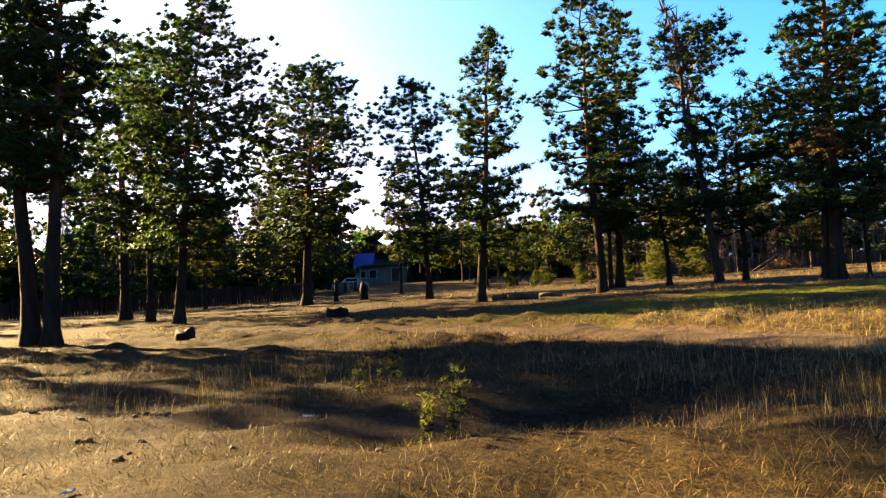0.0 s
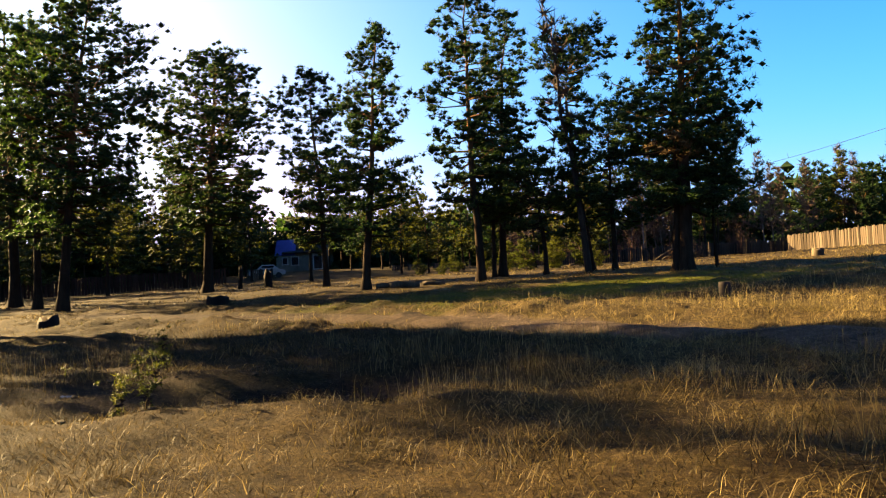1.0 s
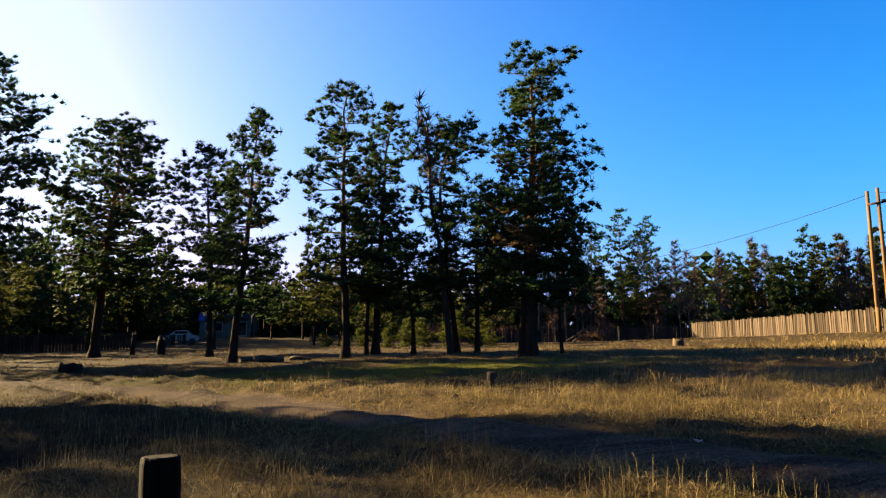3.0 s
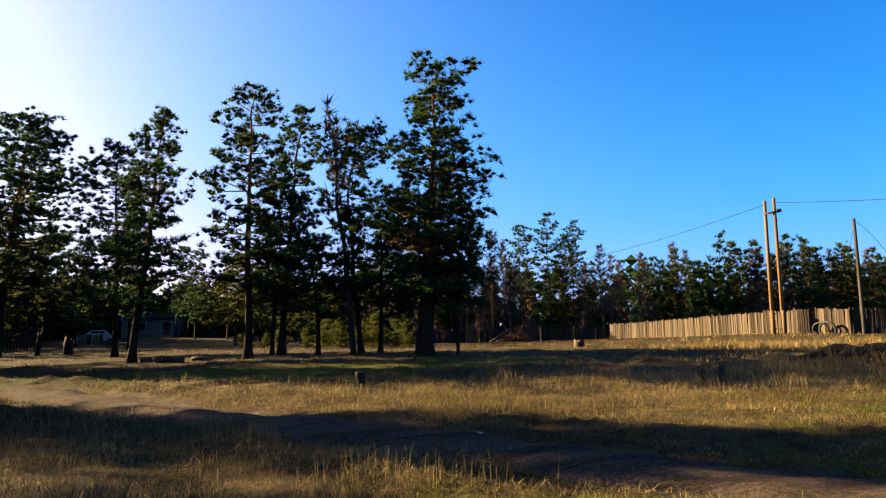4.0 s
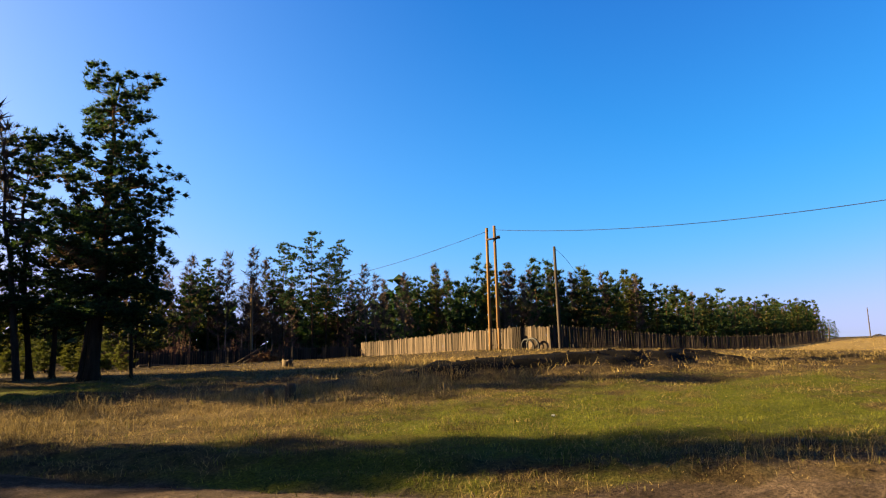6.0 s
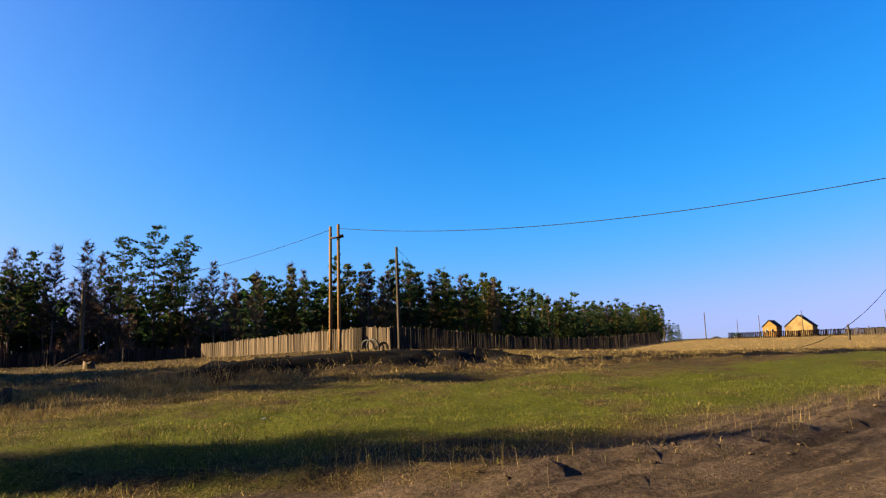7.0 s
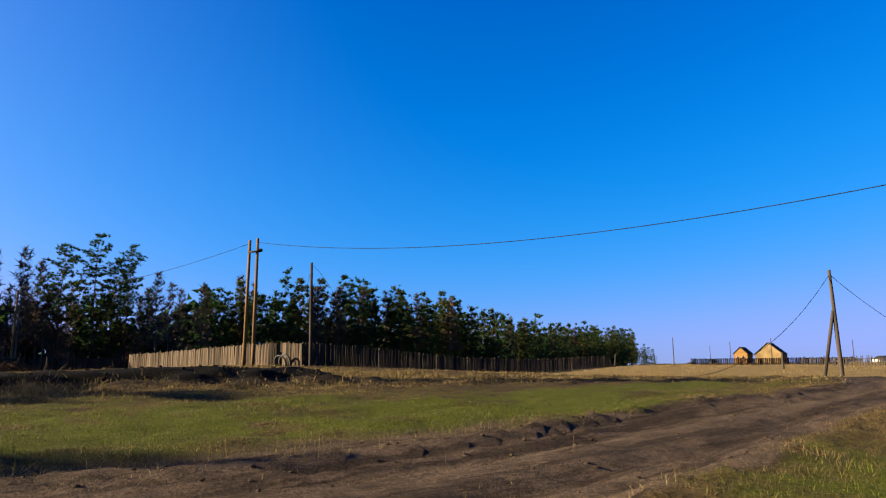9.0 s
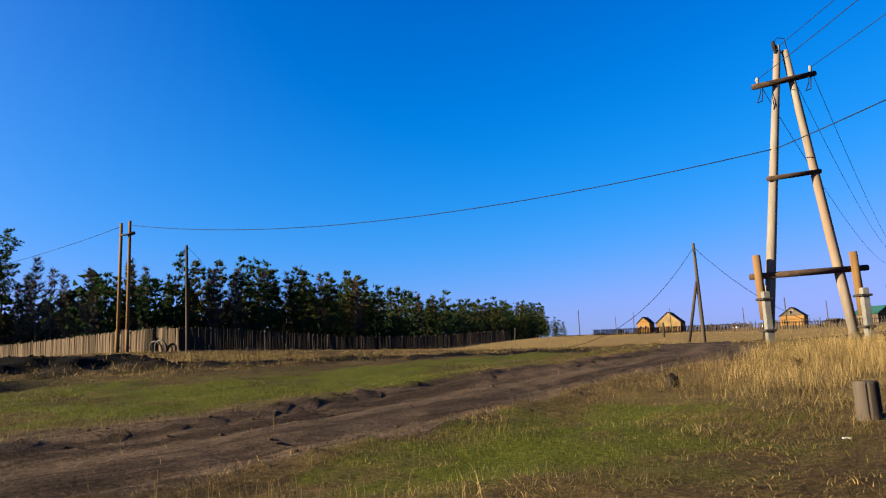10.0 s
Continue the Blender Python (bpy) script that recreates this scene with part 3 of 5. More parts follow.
def pad_tris(c, r, n, rng, flat, long, wide, fine=True):
    """A flattened cushion of short needle tufts on a branch end: lumpy, densest on its upper side."""
    k = int(rng.uniform(2.5, 5.0)) if fine else 2
    lump = rng.normal(0, 1, (k, 3)) * (0.55 * r, 0.55 * r, 0.3 * r * flat)
    lr = r * rng.uniform(0.38, 0.62, k)
    i = rng.integers(0, k, n)
    o = rng.normal(0, 1, (n, 3)) + (0, 0, 0.35)
    o /= np.linalg.norm(o, axis=1)[:, None] + 1e-6
    d = o + rng.normal(0, 0.4, (n, 3)) + (0, 0, 0.25)
    d /= np.linalg.norm(d, axis=1)[:, None] + 1e-6
    start = c + lump[i] + o * (lr[i] * rng.uniform(0.35, 0.95, n))[:, None] * (1, 1, flat)
    s = np.cross(d, rng.normal(0, 1, (n, 3)))
    s /= np.linalg.norm(s, axis=1)[:, None] + 1e-6
    s *= (wide * rng.uniform(0.6, 1.3, n))[:, None]
    sprays = np.stack([start - s, start + s, start + d * (long * rng.uniform(0.6, 1.3, n))[:, None]], 1)
    cores = [c + lump[j] + SMALL_CORE * (lr[j] * (rng.uniform(0.55, 0.8) if fine else 0.78)) * (1, 1, flat) for j in range(k)]
    return np.concatenate([sprays] + cores)


def pine_parts(seed, tall, shape, girth=0.2, lean=(0, 0), limbs=46, tufts=58, size=0.42, bare=0.0, sides=8, crook=0.25, long=0.15, wide=0.018, gap=0.25, spread=1.05, twigs=True):
    """Trunk with limbs, and needles, of a pine. shape: the crown's half width at heights from its foot to its top."""
    rng = np.random.default_rng(seed)
    k = 11
    hs = np.linspace(0, tall, k)
    bx, by = np.cumsum(rng.normal(0, crook * 0.35, k)), np.cumsum(rng.normal(0, crook * 0.35, k))
    bx, by = bx - bx[0], by - by[0]
    bx, by = bx * hs / tall + lean[0] * (hs / tall) ** 1.2, by * hs / tall + lean[1] * (hs / tall) ** 1.2
    spine = np.stack([bx, by, hs], -1)
    rad = girth * (1 - hs / tall * 0.9)
    rad[0] *= 1.45
    pts = np.vstack([spine[0] - (0, 0, 0.3), spine[0] + (0, 0, 0.02), spine[0] * 0.6 + spine[1] * 0.4, spine[1:]])
    rr = np.r_[girth * 1.6, girth * 1.45, girth * 1.02, rad[1:]]
    wood = [tube(pts, rr, sides, True, 0.06, random.Random(seed))]
    leaves, dry = [], []
    zs, rs = [p[0] for p in shape], [p[1] for p in shape]
    low, high = zs[0], zs[-1]
    if twigs:
        limbs, spread = int(limbs * 1.35), spread * 1.12
    tiers = max(5, int((high - low) / (0.55 + size * 0.6)))
    swell = rng.uniform(0.66, 1.18, tiers + 1)
    for i in range(limbs):
        tier = i * tiers // limbs
        z = low + (high - low) * min(1.0, (tier + 0.5 + rng.normal(0, 0.24)) / tiers)
        u = (z - low) / (high - low)
        ztrunk = min(z, tall * 0.99)
        full = float(np.interp(z, zs, rs)) * swell[tier] * spread
        ln = max(min(0.25, tall * 0.1), full * (rng.uniform(0.35, 0.65) if rng.uniform() < gap else rng.uniform(0.75, 1.08)))
        az = i * 2.39996 + rng.uniform(-0.6, 0.6)
        rise = -0.15 + 0.6 * u + rng.normal(0, 0.12)
        zf = max(low * 0.8, ztrunk - max(0.0, rise) * ln * 0.8)
        foot = np.array([np.interp(zf, hs, spine[:, 0]), np.interp(zf, hs, spine[:, 1]), zf])
        way = np.array([math.cos(az), math.sin(az), rise])
        m1 = foot + way * ln * 0.5 + (0, 0, -0.05 * ln + rng.normal(0, 0.06 * ln))
        end = foot + way * ln + (0, 0, 0.08 * ln)
        r0 = max(0.014, girth * 0.26 * (1 - u) + 0.012)
        wood.append(tube([foot, m1, end], [r0, r0 * 0.65, 0.008], 4 if twigs else 3, False))
        if rng.uniform() < bare * (1.4 - u):
            continue
        brown = rng.uniform() < bare * 0.6
        pr = size * (0.68 if twigs else 1.0)
        m = max(1, int(ln / (pr * 0.95) + 0.7))
        side = np.array([-math.sin(az), math.cos(az), 0.0])
        for j in range(m):
            s = 1.0 - 0.6 * (j + rng.uniform(0, 0.6)) / m
            p = foot + (m1 - foot) * s * 2 if s < 0.5 else m1 + (end - m1) * (s - 0.5) * 2
            out_by = (1 if j % 2 else -1) * ln * rng.uniform(0.05, 0.34) * (0.0 if j == 0 else 1.0)
            q = p + side * out_by + way * 0.12 * ln * rng.uniform(0, 1) + (0, 0, rng.uniform(-0.05, 0.2) + 0.02 * ln)
            if ln > 0.7 and twigs:
                wood.append(tube([p, q], [0.016, 0.006], 3, False))
            (dry if brown else leaves).append(pad_tris(q, pr * rng.uniform(0.6, 1.35), int(tufts * rng.uniform(0.75, 1.25)), rng, 0.72, long, wide, twigs))
    for _ in range(3):
        leaves.append(pad_tris(spine[-1] + rng.normal(0, 0.18, 3), size * 0.6, tufts, rng, 0.9, long, wide))
    return join(wood), np.concatenate(leaves), (np.concatenate(dry) if dry else None)


def pine(x, y, m_needle, label, group="", z=None, turn=0, **kw):
    wood, leaf, dry = pine_parts(**kw)
    ob = thing("pine_tree", pose(x, y, gz(x, y) if z is None else z, 0, 0, turn), label, "tree", group)
    part("trunk", mesh_of("trunk", *wood), M_BARK, ob, smooth=True)
    part("crown", triangles("crown", leaf), m_needle, ob)
    if dry is not None:
        part("dry_foliage", triangles("dry_foliage", dry), M_NEEDLE_DEAD, ob, "brown dying needles")
    return ob


def bare_parts(seed, tall, reach, girth=0.08, limbs=26, lean=(0, 0), start=0.3, rise=0.8):
    """A leafless tree: trunk, limbs and a haze of thin twigs."""
    rng = np.random.default_rng(seed)
    hs = np.linspace(0, tall, 8)
    sx, sy = np.cumsum(rng.normal(0, 0.12, 8)), np.cumsum(rng.normal(0, 0.12, 8))
    sx, sy = (sx - sx[0]) + lean[0] * hs / tall, (sy - sy[0]) + lean[1] * hs / tall
    spine = np.stack([sx, sy, hs], -1)
    trunk = tube(np.vstack([spine[0] - (0, 0, 0.3), spine]), np.r_[girth * 1.2, girth * (1 - hs / tall * 0.92)], 7)
    arms, twigs = [], []
    for i in range(limbs):
        u = start + (1 - start) * (i + rng.uniform()) / limbs
        z = tall * u
        foot = np.array([np.interp(z, hs, sx), np.interp(z, hs, sy), z])
        az = i * 2.4 + rng.uniform(-0.6, 0.6)
        ln = reach * (1.15 - u) * rng.uniform(0.5, 1.2)
        end = foot + np.array([math.cos(az), math.sin(az), rise * rng.uniform(0.5, 1.3)]) * ln
        arms.append(tube([foot, (foot + end) / 2 + (0, 0, -0.05 * ln), end], [girth * 0.3 * (1.1 - u) + 0.006, 0.01, 0.004], 4, False))
        n = int(24 + 22 * ln)
        s = rng.uniform(0.25, 1, n)[:, None]
        p = foot + (end - foot) * s
        d = rng.normal(0, 1, (n, 3)) + (0, 0, 0.8)
        d /= np.linalg.norm(d, axis=1)[:, None]
        w = np.cross(d, rng.normal(0, 1, (n, 3))) * 0.028
        twigs.append(np.stack([p - w, p + w, p + d * rng.uniform(0.3, 0.9, n)[:, None]], 1))
    return join([trunk] + arms), np.concatenate(twigs)


def bare_tree(name, x, y, mat, label, group="", **kw):
    wood, twigs = bare_parts(**kw)
    ob = thing(name, pose(x, y, gz(x, y)), label, "tree", group)
    part("trunk", mesh_of("trunk", *wood), mat, ob, smooth=True)
    part("crown", triangles("crown", twigs), M_TWIG, ob, "bare brown twigs")
    return ob


GROVE = "pines of the grove"
TALLP = "tall Scots pine with dark needles on dry grass"

def crown(tall, foot, wide, belly=0.45, head=0.45):
    """A plain pine outline: foot, widest part and rounded head."""
    return [(foot, wide * 0.5), (foot + (tall - foot) * 0.2, wide * 0.85), (foot + (tall - foot) * belly, wide), (foot + (tall - foot) * 0.75, wide * (0.4 + head * 0.78)), (foot + (tall - foot) * 0.92, wide * head), (tall, wide * 0.12)]


PADS = dict(tufts=52, long=0.15, wide=0.018)
pine(14.0, 25.0, M_NEEDLE, "tallest Scots pine with a thick forked trunk and browning top", GROVE, seed=11, tall=12.6, shape=[(2.6, 1.6), (4, 2.4), (6, 2.7), (7, 2.8), (8, 2.3), (9, 2.0), (10.2, 1.7), (11.3, 1.5), (12.3, 1.6), (13.0, 0.9)], girth=0.28, limbs=88, size=0.5, bare=0.05, lean=(0.3, 0), spread=1.0, gap=0.36, **PADS)
pine(13.65, 25.1, M_NEEDLE, "second slimmer stem of the forked pine", GROVE, seed=12, tall=7.6, shape=crown(7.8, 2.6, 2.2), girth=0.17, limbs=34, size=0.42, lean=(0.5, 0.8), **PADS)
pine(15.5, 25.6, M_NEEDLE, "thin young pine under the tallest pine", GROVE, seed=13, tall=5.4, shape=crown(5.6, 2.2, 1.5), girth=0.08, limbs=26, size=0.36, **PADS)
pine(6.46, 29.0, M_NEEDLE, TALLP, GROVE, seed=14, tall=12.9, shape=[(3.4, 1.4), (5.5, 1.9), (7, 1.9), (8, 1.7), (9.6, 2.3), (10.5, 1.3), (11.5, 1.2), (12.5, 0.8), (13.1, 0.3)], girth=0.20, limbs=54, size=0.5, lean=(0.1, 0), gap=0.35, **PADS)
pine(7.9, 32.1, M_NEEDLE, TALLP, GROVE, seed=15, tall=12.9, shape=[(2.6, 1.4), (5, 1.9), (7, 1.8), (9, 1.6), (11, 1.3), (12.5, 0.7), (13.1, 0.3)], girth=0.19, limbs=64, size=0.48, lean=(0.7, 0), **PADS)
pine(7.45, 31.9, M_NEEDLE, "slim pine stem beside a taller pine", GROVE, seed=16, tall=8.6, shape=crown(8.8, 3.2, 1.3), girth=0.11, limbs=28, size=0.4, **PADS)
pine(9.65, 30.4, M_NEEDLE, "low young pine with a broad crown", GROVE, seed=17, tall=5.6, shape=crown(5.8, 2.0, 2.6), girth=0.12, limbs=36, size=0.4, **PADS)
pine(11.7, 30.0, M_NEEDLE, "crooked pine with a wide one-sided top", GROVE, seed=18, tall=11.2, shape=[(7.0, 1.0), (8.4, 1.5), (9.6, 1.7), (10.6, 2.0), (11.4, 1.5), (11.9, 0.7)], girth=0.15, limbs=42, size=0.48, bare=0.15, lean=(-1.4, 0), crook=0.5, gap=0.4, **PADS)
pine(12.57, 29.4, M_NEEDLE, "short bushy pine in the grove", GROVE, seed=19, tall=7.6, shape=crown(7.8, 2.0, 2.5), girth=0.13, limbs=44, size=0.48, **PADS)
pine(1.4, 29.6, M_NEEDLE, TALLP, GROVE, seed=20, tall=11.6, shape=[(2.4, 1.2), (4, 1.8), (5.5, 1.7), (7, 1.2), (8.5, 1.4), (10, 1.0), (11.3, 0.5), (11.9, 0.2)], girth=0.20, limbs=72, size=0.46, lean=(0.9, 0), **PADS)
pine(-1.2, 37.7, M_NEEDLE, TALLP, GROVE, seed=21, tall=12.0, shape=[(2.4, 1.6), (5.5, 2.0), (7.5, 1.4), (9.5, 1.8), (11, 1.5), (12.2, 0.8), (12.6, 0.3)], girth=0.18, limbs=66, size=0.52, lean=(-0.5, 0), **PADS)
pine(-9.1, 42.7, M_NEEDLE, "broad old pine with open layered crown", GROVE, seed=22, tall=15.0, shape=[(4, 2.6), (6, 3.9), (8, 4.0), (10, 4.3), (12.5, 4.0), (14, 2.6), (15, 1.6), (15.6, 0.6)], girth=0.32, limbs=112, size=0.6, lean=(1.2, 0), spread=0.85, **PADS)
pine(-12.1, 30.6, M_NEEDLE, TALLP, GROVE, seed=23, tall=15.0, shape=[(3.4, 1.8), (6, 2.6), (8, 3.0), (10.5, 3.0), (12.5, 2.6), (14.2, 2.0), (15.2, 0.8)], girth=0.24, limbs=110, size=0.56, lean=(1.2, 1.2), spread=1.0, **PADS)
pine(-18.9, 39.4, M_NEEDLE, TALLP, GROVE, seed=24, tall=16.5, shape=crown(16.7, 4.5, 4.0), girth=0.30, limbs=62, size=0.58, **PADS)
pine(-15.4, 35.0, M_NEEDLE, TALLP, GROVE, seed=32, tall=14.0, shape=crown(14.2, 4.2, 3.2), girth=0.20, limbs=50, size=0.5, **PADS)
pine(-12.7, 21.0, M_NEEDLE, "old pine leaning away from its twin stem", GROVE, seed=25, spread=1.0, tall=13.2, shape=crown(13.4, 4.6, 1.7), girth=0.27, limbs=112, size=0.46, lean=(-1.0, 0.2), **PADS)
pine(-11.9, 20.7, M_NEEDLE, "old pine sharing its root with a twin stem", GROVE, seed=26, spread=1.0, tall=13.6, shape=crown(13.8, 4.8, 1.7), girth=0.25, limbs=96, size=0.46, lean=(0.6, 0.2), **PADS)
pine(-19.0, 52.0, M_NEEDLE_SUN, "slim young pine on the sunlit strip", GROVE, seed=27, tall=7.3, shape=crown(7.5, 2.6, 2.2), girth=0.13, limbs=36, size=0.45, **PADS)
pine(-17.9, 22.9, M_NEEDLE, TALLP, GROVE, seed=28, tall=11.3, shape=crown(11.5, 3.0, 2.2), girth=0.18, limbs=60, size=0.46, spread=1.0, **PADS)
pine(-23.0, 22.5, M_NEEDLE, TALLP, GROVE, seed=33, tall=13.0, shape=crown(13.2, 5.0, 1.3), girth=0.2, limbs=56, size=0.48, **PADS)
pine(-24.5, 26.4, M_NEEDLE, TALLP, GROVE, seed=34, tall=13.4, shape=crown(13.6, 4.0, 1.5), girth=0.2, limbs=56, size=0.48, **PADS)
pine(-30.0, 44.0, M_NEEDLE, TALLP, GROVE, seed=30, tall=14.5, shape=crown(14.7, 4.0, 3.4), girth=0.22, limbs=48, size=0.55, **PADS)
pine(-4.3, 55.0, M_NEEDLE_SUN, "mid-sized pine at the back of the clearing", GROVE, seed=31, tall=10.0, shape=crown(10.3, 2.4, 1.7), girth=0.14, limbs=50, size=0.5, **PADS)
bare_tree("dead_pine", 11.25, 29.0, M_DEADWOOD, "leaning dead pine stem with a few bare twigs", GROVE, seed=41, tall=12.2, reach=1.3, girth=0.17, limbs=16, lean=(-1.4, 0), start=0.45, rise=0.2)


# ---- far woods ----
def woods():
    rng = random.Random(77)
    kinds = []
    for i in range(7):
        t = rng.uniform(11.5, 13.5)
        foot = t * rng.uniform(0.1, 0.3)
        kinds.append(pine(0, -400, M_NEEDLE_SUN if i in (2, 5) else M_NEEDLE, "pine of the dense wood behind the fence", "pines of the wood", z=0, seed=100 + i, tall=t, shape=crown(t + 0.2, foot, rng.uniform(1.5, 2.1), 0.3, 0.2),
                          girth=0.13, limbs=54, tufts=24, size=0.58, sides=4, long=0.34, wide=0.04, gap=0.15, twigs=False))
    small = [pine(0, -400, M_NEEDLE_SUN if i else M_NEEDLE, "young yellow-green pine at the wood's edge", "young pines of the wood", z=0, seed=120 + i, tall=7.0, shape=crown(7.2, 0.6 + 0.6 * i, 2.2, 0.3), girth=0.1, limbs=36, tufts=22, size=0.5, sides=5, long=0.22, wide=0.026, twigs=False) for i in range(3)]
    distant = [pine(0, -400, M_NEEDLE_SUN if i == 1 else M_NEEDLE, "pine of the distant wood", "pines of the distant wood", z=0, seed=150 + i, tall=12.5, shape=crown(12.7, 1.6, 1.8 + 0.2 * i, 0.3, 0.22),
                    girth=0.13, limbs=32, tufts=13, size=0.8, sides=4, long=0.46, wide=0.065, gap=0.1, twigs=False) for i in range(4)]
    bare = [bare_tree("birch_tree", 0, -400, M_BIRCH if i else M_TWIG, "leafless birch among the pines", "birches of the wood", seed=140 + i, tall=13.0, reach=2.6, girth=0.11, limbs=40, start=0.25) for i in range(3)]

    bright = [pine(0, -400, M_SAPLING, "bright yellow-green young pine in the clearing", "young pines of the clearing", z=0, seed=130 + i, tall=2.2, shape=crown(2.3, 0.15, 0.9, 0.3, 0.25), girth=0.04, limbs=30, tufts=34, size=0.22, sides=5, long=0.12, wide=0.014) for i in range(2)]

    def put(src, x, y, s, sz=None):
        copy_thing(src, Matrix.LocRotScale((x, y, gz(x, y) - 0.1), Euler((0, 0, rng.uniform(0, 6.28))), (s, s, sz or s)))

    def belt(line, rows, gap, step, tall, bare_share, small_share):
        for (ax, ay), (bx, by) in zip(line, line[1:]):
            ln = math.hypot(bx - ax, by - ay)
            nx, ny = -(by - ay) / ln, (bx - ax) / ln
            for r in range(rows):
                n = max(1, int(ln / step))
                for k in range(n):
                    t = (k + rng.uniform(0, 1)) / n
                    o = r * gap + rng.uniform(-0.4, 0.6) * gap
                    x, y = ax + (bx - ax) * t + nx * o, ay + (by - ay) * t + ny * o
                    if abs(x + 12.6 + (100 - y) * -0.155) < 4.2 and y < 103:
                        continue
                    q = rng.random()
                    s = tall * rng.uniform(0.88, 1.12) / 12.5
                    if q < bare_share:
                        put(rng.choice(bare), x, y, s * 0.95)
                    elif q < bare_share + small_share and r < 2:
                        put(rng.choice(small), x, y, rng.uniform(0.7, 1.3))
                    else:
                        put(rng.choice(distant if x > 125 or x < -32 else kinds), x, y, s)

    belt([(58, 96), (86, 88), (130, 104)], 2, 5.0, 2.3, 15.0, 0.2, 0.08)
    belt([(130, 104), (200, 138), (310, 186)], 2, 6.0, 3.6, 15.0, 0.14, 0.04)
    belt([(310, 186), (420, 262)], 1, 8.0, 7.0, 15.0, 0.08, 0)
    belt([(420, 262), (505, 296)], 1, 8.0, 7.0, 14.0, 0.05, 0)
    belt([(18, 92), (58, 96)], 2, 4.5, 2.5, 12.4, 0.70, 0.06)
    belt([(-28, 80), (18, 88)], 2, 5.5, 3.2, 11.6, 0.12, 0.2)
    belt([(-70, 48), (-28, 80)], 2, 5.5, 3.6, 14.0, 0.05, 0.15)
    belt([(-44, 70), (-16, 86)], 2, 4.5, 3.4, 13.5, 0.05, 0.2)
    belt([(-70, 5), (-70, 48)], 2, 6.0, 6.0, 14.0, 0.05, 0.1)
    for x, y, s in ((-22.3, 62, 1.1), (-19.0, 66, 1.25), (-15.6, 60, 0.8), (-11.8, 68, 1.2), (3.0, 66, 1.2), (5.5, 62, 1.0), (9.2, 68, 1.3), (11.6, 63, 0.9), (15.0, 60, 1.1), (18.2, 56, 1.2), (19.8, 60, 1.0), (-30.0, 58, 1.1), (-26.0, 55, 0.9)):
        put(small[1 + (int(x) & 1)], x, y, s)
    for i, (x, y, t, w) in enumerate(((45.0, 91.5, 19.4, 2.6), (41.0, 93.0, 17.6, 2.4), (50.2, 94.8, 18.8, 2.3), (47.5, 93.0, 16.4, 2.2), (30.5, 92.5, 14.6, 1.8))):
        pine(x, y, M_NEEDLE, "tall dark pine standing above the wood", "tall pines of the wood's edge", seed=160 + i, tall=t, shape=crown(t + 0.3, 6.5 + i % 2, w, 0.4, 0.42), girth=0.17, limbs=42, tufts=34, size=0.62, long=0.22, wide=0.028, gap=0.35)
    for i, (x, y, s) in enumerate(((28.0, 91.5, 1.12), (33.0, 93.0, 1.2), (36.5, 91.0, 1.24), (38.5, 94.0, 1.16), (53.5, 92.0, 1.15), (56.0, 94.0, 1.05), (61.0, 93.0, 1.08))):
        put(bare[i % 3], x, y, s)
    for i, (x, y, s) in enumerate(((13.5, 46, 1.0), (15.4, 45, 1.15), (12.0, 48, 1.2), (4.5, 56, 0.8), (16.6, 46.5, 1.0), (9.5, 52, 0.9), (6.2, 54, 0.7), (11.0, 50, 1.3), (14.4, 50, 1.5), (7.5, 57, 0.9))):
        put(bright[i % 2], x, y, s * 0.78)
    # the dim depth of the wood behind its first rows
    g = np.random.default_rng(6)
    puffs = []
    for (ax, ay), (bx, by), n, tall in (((60, 107), (130, 118), 460, 15.0), ((130, 117), (310, 200), 660, 15.0), ((310, 200), (430, 275), 260, 13.5), ((14, 106), (62, 108), 330, 11.5),
                                        ((-34, 104), (14, 108), 420, 8.5), ((-80, 62), (-34, 100), 360, 10.5), ((-84, 0), (-80, 62), 200, 11.0), ((-60, 84), (-18, 104), 280, 8.5)):
        nx, ny = -(by - ay), bx - ax
        k = math.hypot(nx, ny)
        for _ in range(int(n * 2.2)):
            t, o = g.uniform(0, 1), g.uniform(-4, 8)
            x, y = ax + (bx - ax) * t + nx / k * o, ay + (by - ay) * t + ny / k * o
            z = gz(x, y) + tall * g.uniform(0.0, 1.0) ** 1.6 * (0.8 + 0.2 * math.sin(x * 0.7 + y * 0.4))
            puffs.append(clump_tris(np.array([x, y, z]), g.uniform(1.3, 2.2), 8, g, 0.8, 0.6, 0.2, 0.7))
    tagged(part("far_wood", triangles("far_wood", np.concatenate(puffs)), M_NEEDLE), "dense dark depth of the pine wood", "woods", kind="stuff")
    for ob in kinds + distant + small + bare + bright:
        ob.matrix_basis = Matrix.LocRotScale((rng.uniform(-60, -30), rng.uniform(80, 100), 0.9), Euler((0, 0, rng.uniform(0, 6))), (1, 1, 1))


woods()


# ---- fences ----
def plank_mesh(w, h, t, rng):
    """A rough sawn board with a slanted or broken head, 2 sides at slightly different heights."""
    bm = bmesh.new()
    box(bm, (w, t, h), (0, 0, h / 2))
    top = sorted(bm.verts, key=lambda v: -v.co.z)[:4]
    a, b = rng.uniform(-0.05, 0.03), rng.uniform(-0.05, 0.03)
    for v in top:
        v.co.z += a if v.co.x < 0 else b
    for v in bm.verts:
        v.co.x += rng.uniform(-0.012, 0.012)
        v.co.y += rng.uniform(-0.004, 0.004)
    return bm


